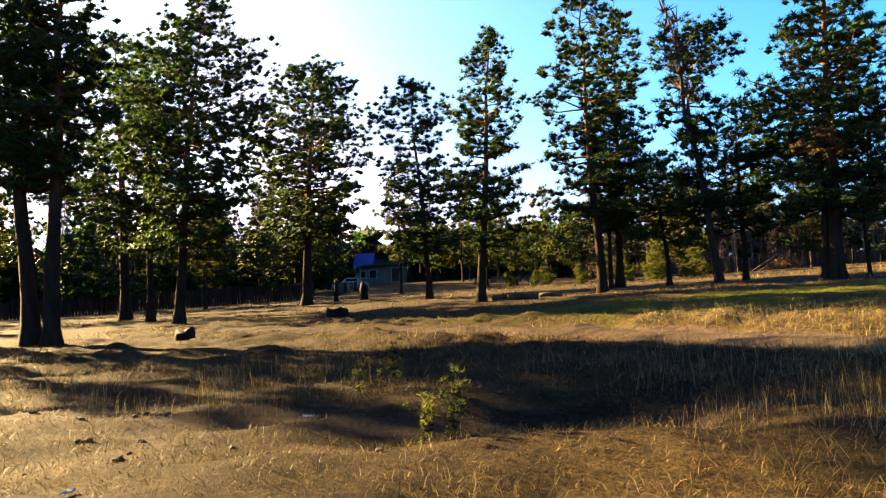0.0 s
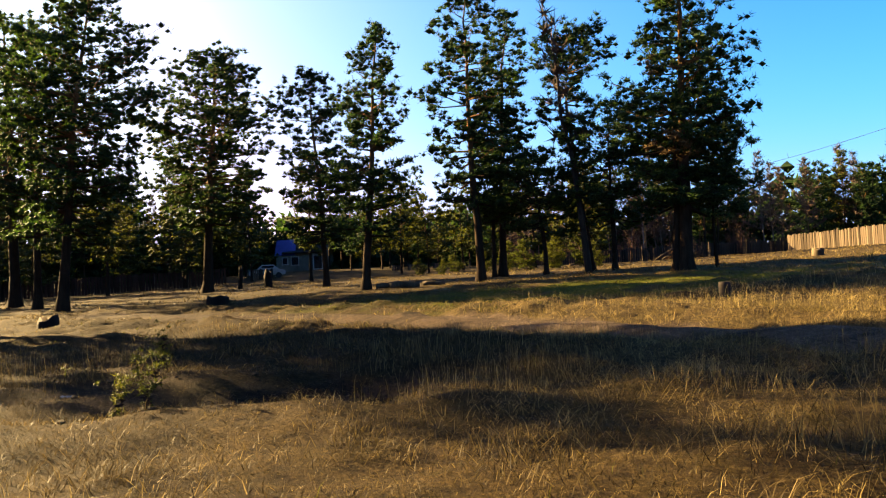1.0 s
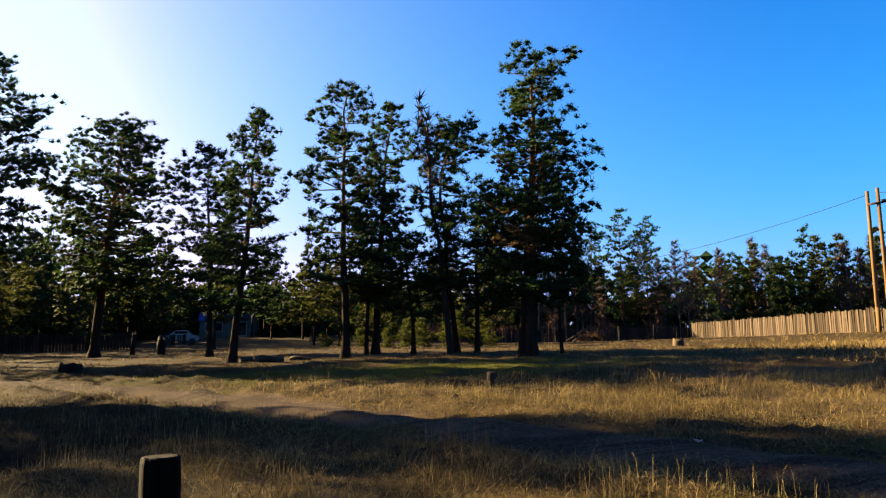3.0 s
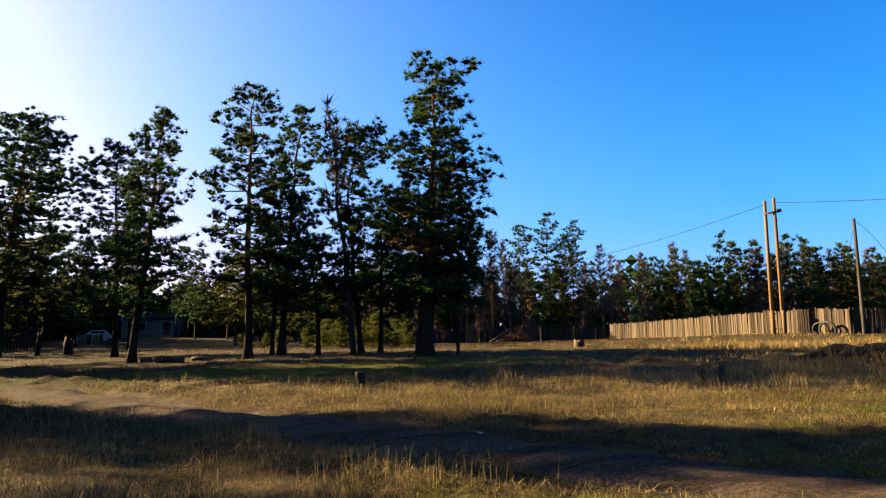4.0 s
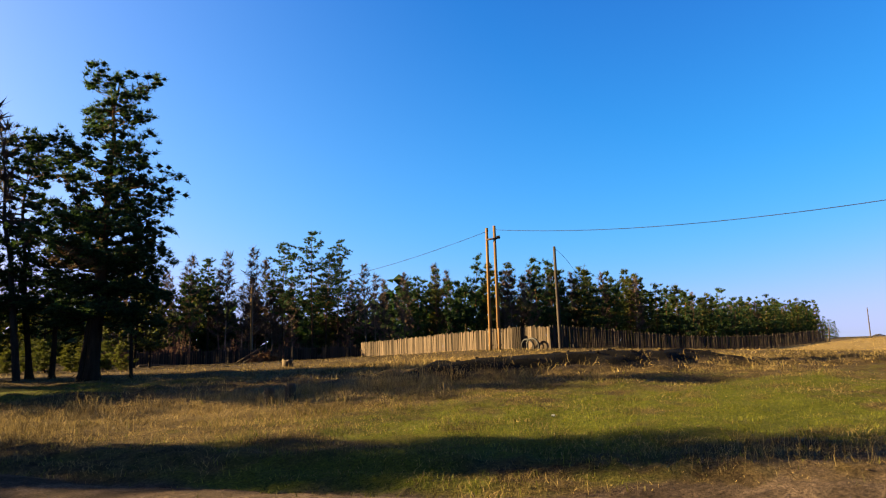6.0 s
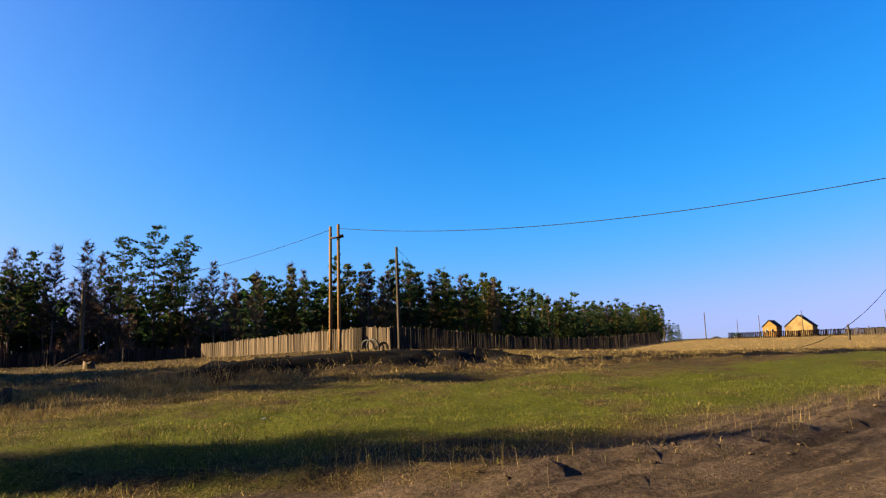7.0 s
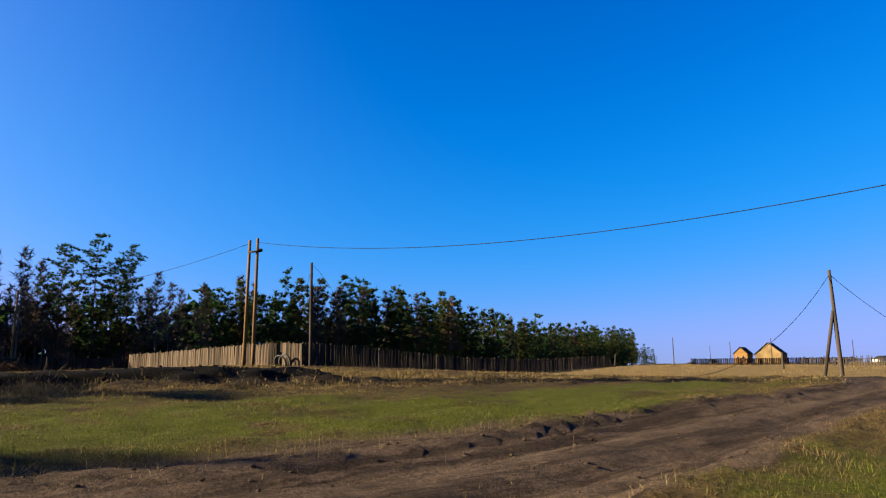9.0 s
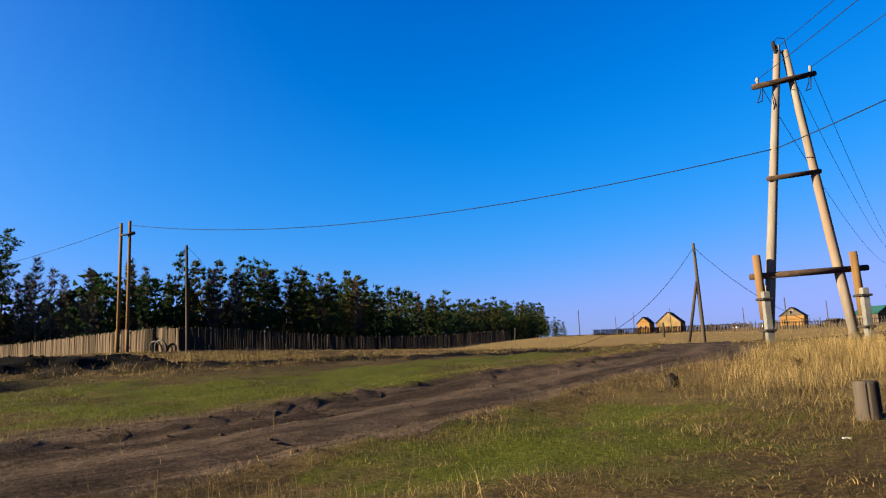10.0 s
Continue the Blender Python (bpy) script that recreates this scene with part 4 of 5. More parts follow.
def plank_fence(line, tall, pitch, mat, rail_mat, label, seed, gaps=0.0, limit=300, lean=2.0, dip=0.0, dark_at=()):
    rng = random.Random(seed)
    x0, y0 = line[0]
    ob = thing("plank_fence", pose(x0, y0, gz(x0, y0)), label, "fence", kind="structure")
    inv = ob.matrix_world.inverted()
    boards = []
    for i in range(9):
        bm = plank_mesh(pitch * rng.uniform(0.58, 0.93), tall * rng.uniform(0.94, 1.04), 0.03, rng)
        me = bpy.data.meshes.new("plank")
        bm.to_mesh(me)
        bm.free()
        me.materials.append(M_FENCE_GREY if i == 4 and mat == M_FENCE else mat)
        boards.append(me)
    shed_board = boards[0].copy()
    shed_board.materials[0] = M_CHAR
    count, rest = 0, []
    for (ax, ay), (bx, by) in zip(line, line[1:]):
        ln = math.hypot(bx - ax, by - ay)
        yaw = math.degrees(math.atan2(by - ay, bx - ax))
        n = int(ln / pitch)
        for k in range(n):
            t = (k + 0.5) / n
            x, y = ax + (bx - ax) * t, ay + (by - ay) * t
            if rng.random() < gaps:
                continue
            m = pose(x, y, gz(x, y) - 0.12 - dip * rng.random(), rng.uniform(-lean, lean), rng.gauss(0, lean * 0.6), yaw + rng.uniform(-3, 3))
            me = rng.choice(boards)
            left = math.hypot(line[-1][0] - x, line[-1][1] - y)
            if any(a < left < b for a, b in dark_at):
                me = shed_board
            if count < limit:
                o = new("plank", me)
                o.parent = ob
                o.matrix_basis = inv @ m
                count += 1
            else:
                rest.append((me, inv @ m))
        posts = max(2, int(ln / 3))
        ca, sa = math.cos(radians(yaw)), math.sin(radians(yaw))
        for k in range(posts):
            t0, t1 = k / posts, (k + 1) / posts
            p0 = Vector((ax + (bx - ax) * t0 - sa * 0.045, ay + (by - ay) * t0 + ca * 0.045, 0))
            p1 = Vector((ax + (bx - ax) * t1 - sa * 0.045, ay + (by - ay) * t1 + ca * 0.045, 0))
            for frac in (0.25, 0.78):
                a = inv @ Vector((p0.x, p0.y, gz(p0.x, p0.y) + tall * frac))
                b = inv @ Vector((p1.x, p1.y, gz(p1.x, p1.y) + tall * frac))
                part("rail", mesh_of("rail", *tube([a, b], [0.035, 0.03], 5)), rail_mat, ob)
            c = inv @ Vector((p0.x - sa * 0.1, p0.y + ca * 0.1, gz(p0.x, p0.y)))
            part("post", mesh_of("post", *tube([c - Vector((0, 0, 0.3)), c + Vector((0, 0, tall * 0.95))], [0.07, 0.06], 6)), rail_mat, ob)
    if rest:
        pieces = []
        for me, m in rest:
            pieces.append(([m @ v.co for v in me.vertices], [tuple(p.vertices) for p in me.polygons]))
        o = part("far_planks", mesh_of("far_planks", *join(pieces)), mat, ob)
        tagged(o, kind="stuff")
    return ob


plank_fence([(43.1, 68.0), (44.9, 55.5), (46.2, 45.2), (47.25, 38.2)], 2.0, 0.21, M_FENCE, M_POLE_OLD, "tall fence of pale weathered upright planks with two dark-brown patches", 3, lean=1.2, dark_at=((1.9, 2.2), (3.3, 4.4)))
plank_fence([(47.4, 38.15), (70.0, 45.6), (95.0, 53.6), (121.3, 62.1)], 2.05, 0.23, M_FENCE_GREY, M_POLE_OLD, "long ragged fence of grey upright slabs", 4, gaps=0.02, lean=2.0, dip=0.18)
plank_fence([(20.0, 74.0), (32.0, 71.0), (43.0, 68.3)], 1.7, 0.24, M_FENCE_GREY, M_POLE_OLD, "old dark paling fence with gaps", 5, gaps=0.12, lean=3.0, dip=0.3)
plank_fence([(-52.0, 50.0), (-30.0, 58.0), (-13.0, 63.0)], 1.6, 0.25, M_FENCE_DARK, M_FENCE_DARK, "dark brown plank fence behind the pines", 6, lean=1.0)
plank_fence([(-13.0, 72.0), (-10.5, 72.5)], 1.2, 0.2, M_FENCE, M_POLE_OLD, "pale paling fence before a shed", 7, gaps=0.1)
plank_fence([(2.0, 76.0), (11.0, 78.0)], 0.8, 0.24, M_FENCE, M_POLE_OLD, "low pale paling fence at the wood's edge", 8, gaps=0.25, lean=4.0)
plank_fence([(215, 100), (240, 84), (262, 73)], 2.2, 0.6, M_FENCE_DARK, M_FENCE_DARK, "long red-brown board fence before yellow houses", 9)


# ---- poles and wires ----
def pole(name, x, y, tall, r, mat, label, z=None, lean=(0, 0), category="utility pole", lower=None):
    ob = thing(name, pose(x, y, gz(x, y) if z is None else z), label, category)
    rng = random.Random(int(x * 10))
    pts = [(lean[0] * t, lean[1] * t, -0.5 + (tall + 0.5) * t) for t in (0, 0.05, 0.25, 0.5, 0.75, 1)]
    part("shaft", tube_mesh("shaft", pts, [r * k for k in (1.1, 1.08, 1.02, 0.95, 0.87, 0.78)], 12, 0.03, rng), mat, ob, smooth=True)
    return ob


def band(parent, at, r, h=0.09):
    v, f = tube([Vector(at) - Vector((0, 0, h / 2)), Vector(at) + Vector((0, 0, h / 2))], [r, r], 12)
    return part("band", mesh_of("band", v, f), M_METAL, parent, "dark wire binding")


def beam(name, parent, a, b, r, mat, label=""):
    return part(name, tube_mesh(name, [a, tuple((p + q) / 2 for p, q in zip(a, b)), b], [r, r * 1.03, r * 0.97], 10, 0.03, random.Random(2)), mat, parent, label, smooth=True)


def wire(a, b, sag, r=0.016, label="black overhead wire between timber poles", n=24):
    a, b = Vector(a), Vector(b)
    pts = []
    for i in range(n + 1):
        t = i / n
        p = a.lerp(b, t)
        p.z -= sag * 4 * t * (1 - t)
        pts.append(p)
    v, f = tube(pts, [r] * len(pts), 5)
    return tagged(part("overhead_wire", mesh_of("overhead_wire", v, f), M_WIRE, smooth=True), label, "wire", "overhead wires")


# twin pole in front of the fence
TW = (44.82, 42.66)
tz = gz(*TW)
twin = thing("twin_pole", pose(*TW, tz), "pair of new peeled timber poles bound to short stubs", "utility pole")
RIGHT = Vector((0.74, -0.67, 0))
for i, (s, h, name) in enumerate(((-0.36, 10.38, "shaft"), (0.36, 10.55, "shaft"))):
    o = RIGHT * s
    part(name, tube_mesh(name, [(o.x, o.y, -0.4), (o.x * 0.97, o.y * 0.97, h * 0.5), (o.x * 0.92, o.y * 0.92, h)], [0.15, 0.135, 0.12], 12, 0.02, random.Random(i)), M_POLE, twin, smooth=True)
    q = o * 1.05 + Vector((-0.12, -0.22, 0))
    part("stub", tube_mesh("stub", [(q.x, q.y, -0.4), (q.x, q.y, 1.75)], [0.15, 0.145], 10, 0.02, random.Random(i)), M_POLE, twin, "short timber stub at the foot", smooth=True)
    for zz in (0.35, 1.5):
        band(twin, (o.x - 0.05, o.y - 0.1, zz), 0.24)
beam("crossarm", twin, tuple(RIGHT * -0.5 + Vector((0, -0.15, 9.35))), tuple(RIGHT * 0.62 + Vector((0, -0.15, 9.45))), 0.075, M_BEAM)
part("insulator", tube_mesh("insulator", [tuple(RIGHT * 0.55 + Vector((-0.2, -0.2, 9.45))), tuple(RIGHT * 0.85 + Vector((-0.2, -0.2, 9.5)))], [0.16, 0.13], 10), M_CHAR, twin, "dark end of the crossarm")

# single pole by the fence corner
sp = pole("utility_pole", 47.5, 37.3, 8.15, 0.13, M_POLE_OLD, "old grey timber pole beside the fence corner", lean=(-0.35, -0.3))
wire((47.15, 37.0, gz(47.5, 37.3) + 7.7), (46.6, 38.3, gz(46.6, 38.3) + 4.0), 0.5, 0.014, "loose wire hanging from the old pole")
wire((47.15, 37.0, gz(47.5, 37.3) + 8.0), (49.9, 35.6, gz(49.9, 35.6) + 3.0), -0.7, 0.014, "loose wire hanging from the old pole")

# propped pole in the field
ap = pole("utility_pole", 80.9, 10.8, 8.75, 0.16, M_POLE_OLD, "grey timber pole with a slanted prop", lean=(-0.15, 0.15))
beam("prop", ap, (-0.95, 1.05, -0.3), (-0.16, 0.16, 5.4), 0.13, M_POLE_OLD, "slanted timber prop")
apt = Vector((80.75, 10.95, gz(80.9, 10.8) + 8.4))
wire(apt, (67.0, 15.7, gz(67, 15.7) + 0.03), 1.7, 0.022, "wire sagging from the propped pole to the ground")
wire(apt, (84.2, 2.2, gz(84.2, 2.2) + 1.0), 0.9, 0.022, "wire sagging from the propped pole")

# far pole by the wood
p4 = pole("utility_pole", 35.3, 88.0, 10.3, 0.15, M_POLE, "slim pale pole by the wood's edge")
TOPL = Vector((*TW, tz + 10.1)) + RIGHT * -0.33
wire(TOPL, (35.3, 88.0, gz(35.3, 88) + 9.9), 1.1, 0.02)
wire((35.3, 88.0, gz(35.3, 88) + 9.9), (18.0, 130.0, 10.5), 1.0, 0.02)


def tower():
    """Timber A-frame with crossarms, bolted to two stubs."""
    a, b = Vector((51.2, -3.85, 0)), Vector((53.65, -6.55, 0))
    mid = (a + b) / 2
    z0 = gz(mid.x, mid.y)
    ob = thing("power_pylon", pose(mid.x, mid.y, z0), "tall A-shaped pylon of pale peeled logs with brown crossarms", "pylon")
    across = (b - a).normalized()
    toward = Vector((-across.y, across.x, 0)) * -1
    if toward.dot(Vector((21.6, -13, 0)) - mid) < 0:
        toward = -toward
    half, top = (b - a).length / 2, 12.45

    def at(s, z, f=0.0):
        p = across * s + toward * f
        return (p.x, p.y, z)

    rng = random.Random(9)
    for s in (-1, 1):
        foot, head = (s * half - 0.15, -0.4), (s * 0.16 - 0.05, top)
        pts = [at(foot[0] + (head[0] - foot[0]) * t, foot[1] + (head[1] - foot[1]) * t) for t in (0, 0.2, 0.4, 0.6, 0.8, 1)]
        part("leg", tube_mesh("leg", pts, [0.21, 0.20, 0.19, 0.175, 0.16, 0.14], 14, 0.03, rng), M_LOG, ob, smooth=True)
        q = s * (half + 0.15) - 0.12
        part("stub", tube_mesh("stub", [at(q, 1.0, 0.3), at(q - 0.06, 2.4, 0.3), at(q - 0.1, 3.6, 0.3)], [0.17, 0.165, 0.155], 12, 0.03, rng), M_POLE, ob, "timber stub with a split head", smooth=True)
        bm = box(bmesh.new(), (0.26, 0.26, 2.4), at(q, 0.9, 0.55), (0, 0, math.degrees(math.atan2(across.y, across.x))), 0.02)
        part("footing", bm, M_CONCRETE, ob, "grey square concrete post")
        for zz in (0.55, 1.8):
            bm = box(bmesh.new(), (0.46, 0.62, 0.1), at(q, zz, 0.43), (0, 0, math.degrees(math.atan2(across.y, across.x))), 0.02)
            part("binding", bm, M_METAL, ob, "black wire binding")
    part("charred_foot", tube_mesh("charred_foot", [at(-half - 0.12, -0.2, 0), at(-half + 0.06, 1.5, 0)], [0.225, 0.21], 14), M_CHAR, ob, "tarred black foot of the leg", smooth=True)
    beam("crossarm", ob, at(-2.45, 2.74, 0.16), at(2.36, 2.94, 0.16), 0.13, M_BEAM)
    beam("crossarm", ob, at(-1.3, 6.8, 0.14), at(0.95, 7.05, 0.14), 0.10, M_BEAM)
    beam("crossarm", ob, at(-1.5, 10.8, 0.14), at(1.22, 11.32, 0.14), 0.12, M_BEAM)
    for s, z in ((-1.25, 10.98), (1.05, 11.42), (-0.2, 12.42)):
        part("insulator", tube_mesh("insulator", [at(s, z, 0.1), at(s, z + 0.14, 0.1), at(s, z + 0.26, 0.1)], [0.05, 0.085, 0.05], 8), M_GLASSY, ob, "pale porcelain insulator")
    part("insulator", tube_mesh("insulator", [at(-0.34, 12.3, 0.1), at(-0.38, 12.6, 0.1), at(-0.4, 12.85, 0.1)], [0.05, 0.1, 0.06], 8), M_CHAR, ob, "dark insulator on a pin")
    for s, z in ((-1.2, 10.45), (0.9, 10.9)):
        part("jumper", tube_mesh("jumper", [at(s, z + 0.3, 0.2), at(s - 0.08, z, 0.3), at(s - 0.2, z - 0.25, 0.35), at(s - 0.25, z - 0.4, 0.3), at(s, z - 0.3, 0.25), at(s + 0.15, z + 0.3, 0.1)], [0.022] * 6, 5), M_WIRE, ob)
    part("jumper", tube_mesh("jumper", [at(-0.38, 12.8, 0.1), at(-0.2, 13.0, 0.1), at(0.1, 12.95, 0.1), at(0.16, 12.5, 0.1)], [0.02] * 4, 5), M_WIRE, ob)

    def w(s, z, f=0.1):
        return ob.matrix_world @ Vector(at(s, z, f))

    return w


tw = tower()
wire(Vector((*TW, tz + 10.2)) + RIGHT * 0.33, tw(-0.75, 8.1, 0.2), 1.55, 0.022, n=40)
wire(tw(-0.75, 8.1, 0.2), (34.0, -28.0, 10.6), 0.5, 0.022)
for s, z in ((-1.25, 11.15), (1.05, 11.6), (-0.2, 12.6)):
    end = tw(s, z)
    wire(end, end + Vector((-24.0, -22.0, 0.6)), 0.5, 0.014, "thin power line wire")
    wire(end, end + Vector((90.0, 11.0, -0.8)), 1.6, 0.014, "thin power line wire")


# ---- posts, stumps, logs ----
def stump(name, x, y, tall, r, label, seed, mat=None, lean=(0, 0), cut=True, group="", flare=1.15, ragged=0.0):
    rng = random.Random(seed)
    ob = thing(name, pose(x, y, gz(x, y)), label, "stump" if "stump" in name else "post", group)
    n = 14
    pts = [(lean[0] * t, lean[1] * t, -0.2 + (tall + 0.2) * t) for t in (0, 0.25, 0.6, 0.9, 1.0)]
    v, f = tube(pts, [r * flare, r * 1.05, r, r * 0.98, r * 0.93], n, True, 0.06, rng)
    for i in range(n):
        v[-n + i].z += rng.uniform(-ragged, ragged)
        v[-2 * n + i].z += rng.uniform(-ragged, ragged) * 0.5
    part("bole", mesh_of("bole", v, f), mat or M_STUMP, ob, smooth=True)
    if cut:
        v2, f2 = tube([(lean[0], lean[1], tall + 0.001), (lean[0], lean[1], tall + 0.012)], [r * 0.86, r * 0.84], n, True, 0.05, rng)
        part("sawn_top", mesh_of("sawn_top", v2, f2), M_CUT if not mat else M_STUMP, ob, "paler sawn end grain")
    return ob


def cracked_post(x, y, tall, r, label, mat=M_POST):
    """A thick post with a worn head and long drying cracks."""
    rng, n = random.Random(1), 40
    ob = thing("wooden_post", pose(x, y, gz(x, y)), label, "post")
    groove = [1.0] * n
    for k in (2, 7, 13, 16, 22, 27, 31, 36):
        groove[k] = 1 - rng.uniform(0.06, 0.16)
    rows = [(-0.3, 1.02), (0.0, 1.02), (tall * 0.4, 1.0), (tall * 0.8, 0.985), (tall - 0.03, 0.97), (tall - 0.008, 0.92), (tall, 0.84)]
    verts, faces = [], []
    for z, f in rows:
        for k in range(n):
            a = 2 * math.pi * k / n
            q = r * f * (groove[k] if z < tall - 0.02 else 0.5 + 0.5 * groove[k]) * (1 + rng.uniform(-0.008, 0.008))
            verts.append((q * math.cos(a) - 0.02 * z, q * math.sin(a), z + (rng.uniform(-0.006, 0.006) if z > tall - 0.02 else 0)))
    for i in range(len(rows) - 1):
        for k in range(n):
            j = (k + 1) % n
            faces.append((i * n + k, i * n + j, i * n + n + j, i * n + n + k))
    faces.append(tuple((len(rows) - 1) * n + k for k in range(n)))
    part("bole", mesh_of("bole", verts, faces), mat, ob)


cracked_post(5.67, 1.73, 0.88 - gz(5.67, 1.73), 0.12, "short thick dark post split by cracks")
cracked_post(30.75, -11.2, 0.43, 0.135, "thick grey log post standing in dry grass", M_POLE_OLD)
stump("tree_stump", 10.15, 13.95, 0.36, 0.13, "small pale stump with a cut face", 3, M_POLE_OLD, cut=True)
stump("tree_stump", 17.66, 9.95, 0.42, 0.13, "brown stump in tall dry grass", 4, cut=False, group="stumps in the grass")
stump("tree_stump", 17.12, 9.8, 0.36, 0.12, "brown stump in tall dry grass", 5, cut=False, group="stumps in the grass")
stump("tree_stump", -6.0, 46.0, 0.95, 0.28, "dark broken stump with a pointed top", 6, M_CHAR, cut=False, flare=1.5, ragged=0.3)
stump("tree_stump", -8.0, 46.5, 1.5, 0.14, "tall thin dark snag on the sunlit strip", 7, M_CHAR, cut=False, flare=1.6, ragged=0.2, lean=(0.12, 0))
stump("tree_stump", -4.2, 26.3, 0.32, 0.42, "wide low dark stump in the grass", 8, M_CHAR, cut=False, flare=1.2, ragged=0.1)
stump("tree_stump", 24.3, 33.0, 0.35, 0.3, "low dark stump before the fence", 9, cut=False, flare=1.2, ragged=0.1)
stump("tree_stump", -7.8, 20.7, 0.25, 0.3, "rotten gnarled dark stump in the grass", 10, M_CHAR, cut=False, flare=1.4, ragged=0.15)
stump("tree_stump", 34.0, -7.4, 0.22, 0.12, "little charred stump in the straw", 11, M_CHAR, cut=False, ragged=0.08)
stump("tree_stump", 37.5, -8.6, 0.2, 0.12, "little charred stump in the straw", 12, M_CHAR, cut=False, ragged=0.08)


def log(x, y, ln, r, yaw, label, seed):
    rng = random.Random(seed)
    z = gz(x, y) + r * 0.8
    ob = thing("fallen_log", pose(x, y, z, 0, 0, yaw), label, "log")
    pts = [(ln * (t - 0.5), rng.uniform(-0.05, 0.05), 0.03 * math.sin(5 * t)) for t in (0, 0.25, 0.5, 0.75, 1)]
    part("bole", tube_mesh("bole", pts, [r, r * 1.05, r, r * 0.9, r * 0.75], 10, 0.08, rng), M_STUMP, ob, smooth=True)
    return ob


log(2.6, 29.3, 1.5, 0.11, 10, "grey log lying beside a pine", 1)
log(4.4, 29.8, 1.0, 0.09, -14, "grey log lying in the grass", 2)
log(3.1, 28.9, 1.3, 0.16, 4, "short thick log beside a pine", 4)
log(21.2, 66.0, 4.0, 0.10, 24, "bleached trunk leaning on the old fence", 3)


# ---- houses ----
M_PLASTER = rough_stuff("dull_plaster", (0.26, 0.23, 0.18), (0.42, 0.38, 0.31), 2, vary=0.05)
def house(x, y, yaw, w, d, wall_h, roof_h, wall_mat, roof_mat, label, gable_mat=None, windows=(), over=0.5, door=None):
    """A gabled house: the gable faces local -y."""
    ob = thing("house", pose(x, y, gz(x, y) - 0.1, 0, 0, yaw), label, "house")
    bm = box(bmesh.new(), (w, d, wall_h), (0, 0, wall_h / 2))
    part("wall", bm, wall_mat, ob)
    bm = bmesh.new()
    pts = [bm.verts.new(p) for p in ((-w / 2, -d / 2 + 0.003, wall_h), (w / 2, -d / 2 + 0.003, wall_h), (0, -d / 2 + 0.003, wall_h + roof_h), (-w / 2, d / 2 - 0.003, wall_h), (w / 2, d / 2 - 0.003, wall_h), (0, d / 2 - 0.003, wall_h + roof_h))]
    for f in ((0, 1, 2), (5, 4, 3), (0, 2, 5, 3), (1, 4, 5, 2), (0, 3, 4, 1)):
        bm.faces.new([pts[i] for i in f])
    part("gable", bm, gable_mat or wall_mat, ob)
    slope, ln = math.degrees(math.atan2(roof_h, w / 2)), math.hypot(roof_h, w / 2) + over
    for s in (-1, 1):
        cx, cz = s * (ln / 2 - 0.0) * math.cos(radians(slope)), wall_h + roof_h - (ln / 2) * math.sin(radians(slope)) + 0.1
        part("roof", box(bmesh.new(), (ln, d + 2 * over, 0.16), (cx, 0, cz), (0, s * slope, 0)), roof_mat, ob)
    for face, u, z, ww, hh in windows:
        at, size = ((u, -d / 2 - 0.01, z), (ww, 0.06, hh)) if face == "gable" else ((-w / 2 - 0.01, u, z), (0.06, ww, hh))
        win = part("window", box(bmesh.new(), size, at), M_WINDOW, ob, "dark window pane")
        fr = bmesh.new()
        for k in (-1, 1):
            if face == "gable":
                box(fr, (0.1, 0.1, hh + 0.2), (at[0] + k * ww / 2, at[1] - 0.01, z))
                box(fr, (ww + 0.2, 0.1, 0.1), (at[0], at[1] - 0.012, z + k * hh / 2))
            else:
                box(fr, (0.1, 0.1, hh + 0.2), (at[0] - 0.01, at[1] + k * ww / 2, z))
                box(fr, (0.1, ww + 0.2, 0.1), (at[0] - 0.012, at[1], z + k * hh / 2))
        part("frame", fr, M_WHITE, win)
    return ob


def out(t_eye, yaw_right, dist):
    """A place at a bearing (degrees right of +y) and distance from an eye."""
    return t_eye[0] + dist * math.sin(radians(yaw_right)), t_eye[1] + dist * math.cos(radians(yaw_right))


EYE = (21.6, -13.1)
hx, hy = out(EYE, 63.8, 440)
house(hx, hy, -82, 7.6, 9.6, 6.0, 3.6, M_WALL_Y, M_ROOF, "small yellow timber house with dark gable roof", windows=[("gable", -1.6, 3.6, 1.3, 1.6), ("gable", 1.6, 3.6, 1.3, 1.6)])
hx, hy = out(EYE, 65.7, 420)
house(hx, hy, -78, 13.6, 13.0, 5.2, 5.8, M_WALL_PALE, M_ROOF, "pale yellow house with steep black roof")
hx, hy = out(EYE, 74.4, 370)
house(hx, hy, -85, 10.6, 10.0, 4.6, 4.0, M_WALL_Y, M_ROOF, "unfinished orange timber house with dark roof", gable_mat=M_WALL_GREY, windows=[("gable", 0.0, 6.3, 1.6, 1.5)])
hx, hy = out(EYE, 79.2, 380)
house(hx, hy, -85, 10.5, 10.5, 4.5, 3.4, M_WALL_Y, M_ROOF, "low timber house with brown roof")
hx, hy = out(EYE, 79.5, 300)
house(hx, hy, -30, 9.0, 10.0, 3.4, 2.6, M_WALL_GREY, M_ROOF_GREEN, "distant house with a dark green roof")
hx, hy = out(EYE, 82.6, 260)
house(hx, hy, -70, 12.0, 8.0, 3.0, 1.2, M_WHITE, M_ROOF, "distant pale barn with low roof")
house(-13.6, 101.0, 82, 2.4, 2.6, 2.5, 2.1, M_PLASTER, M_ROOF_BLUE, over=0.2, label="pale house with bright blue metal roof among pines", windows=[("side", 0.0, 1.6, 0.8, 1.0)])
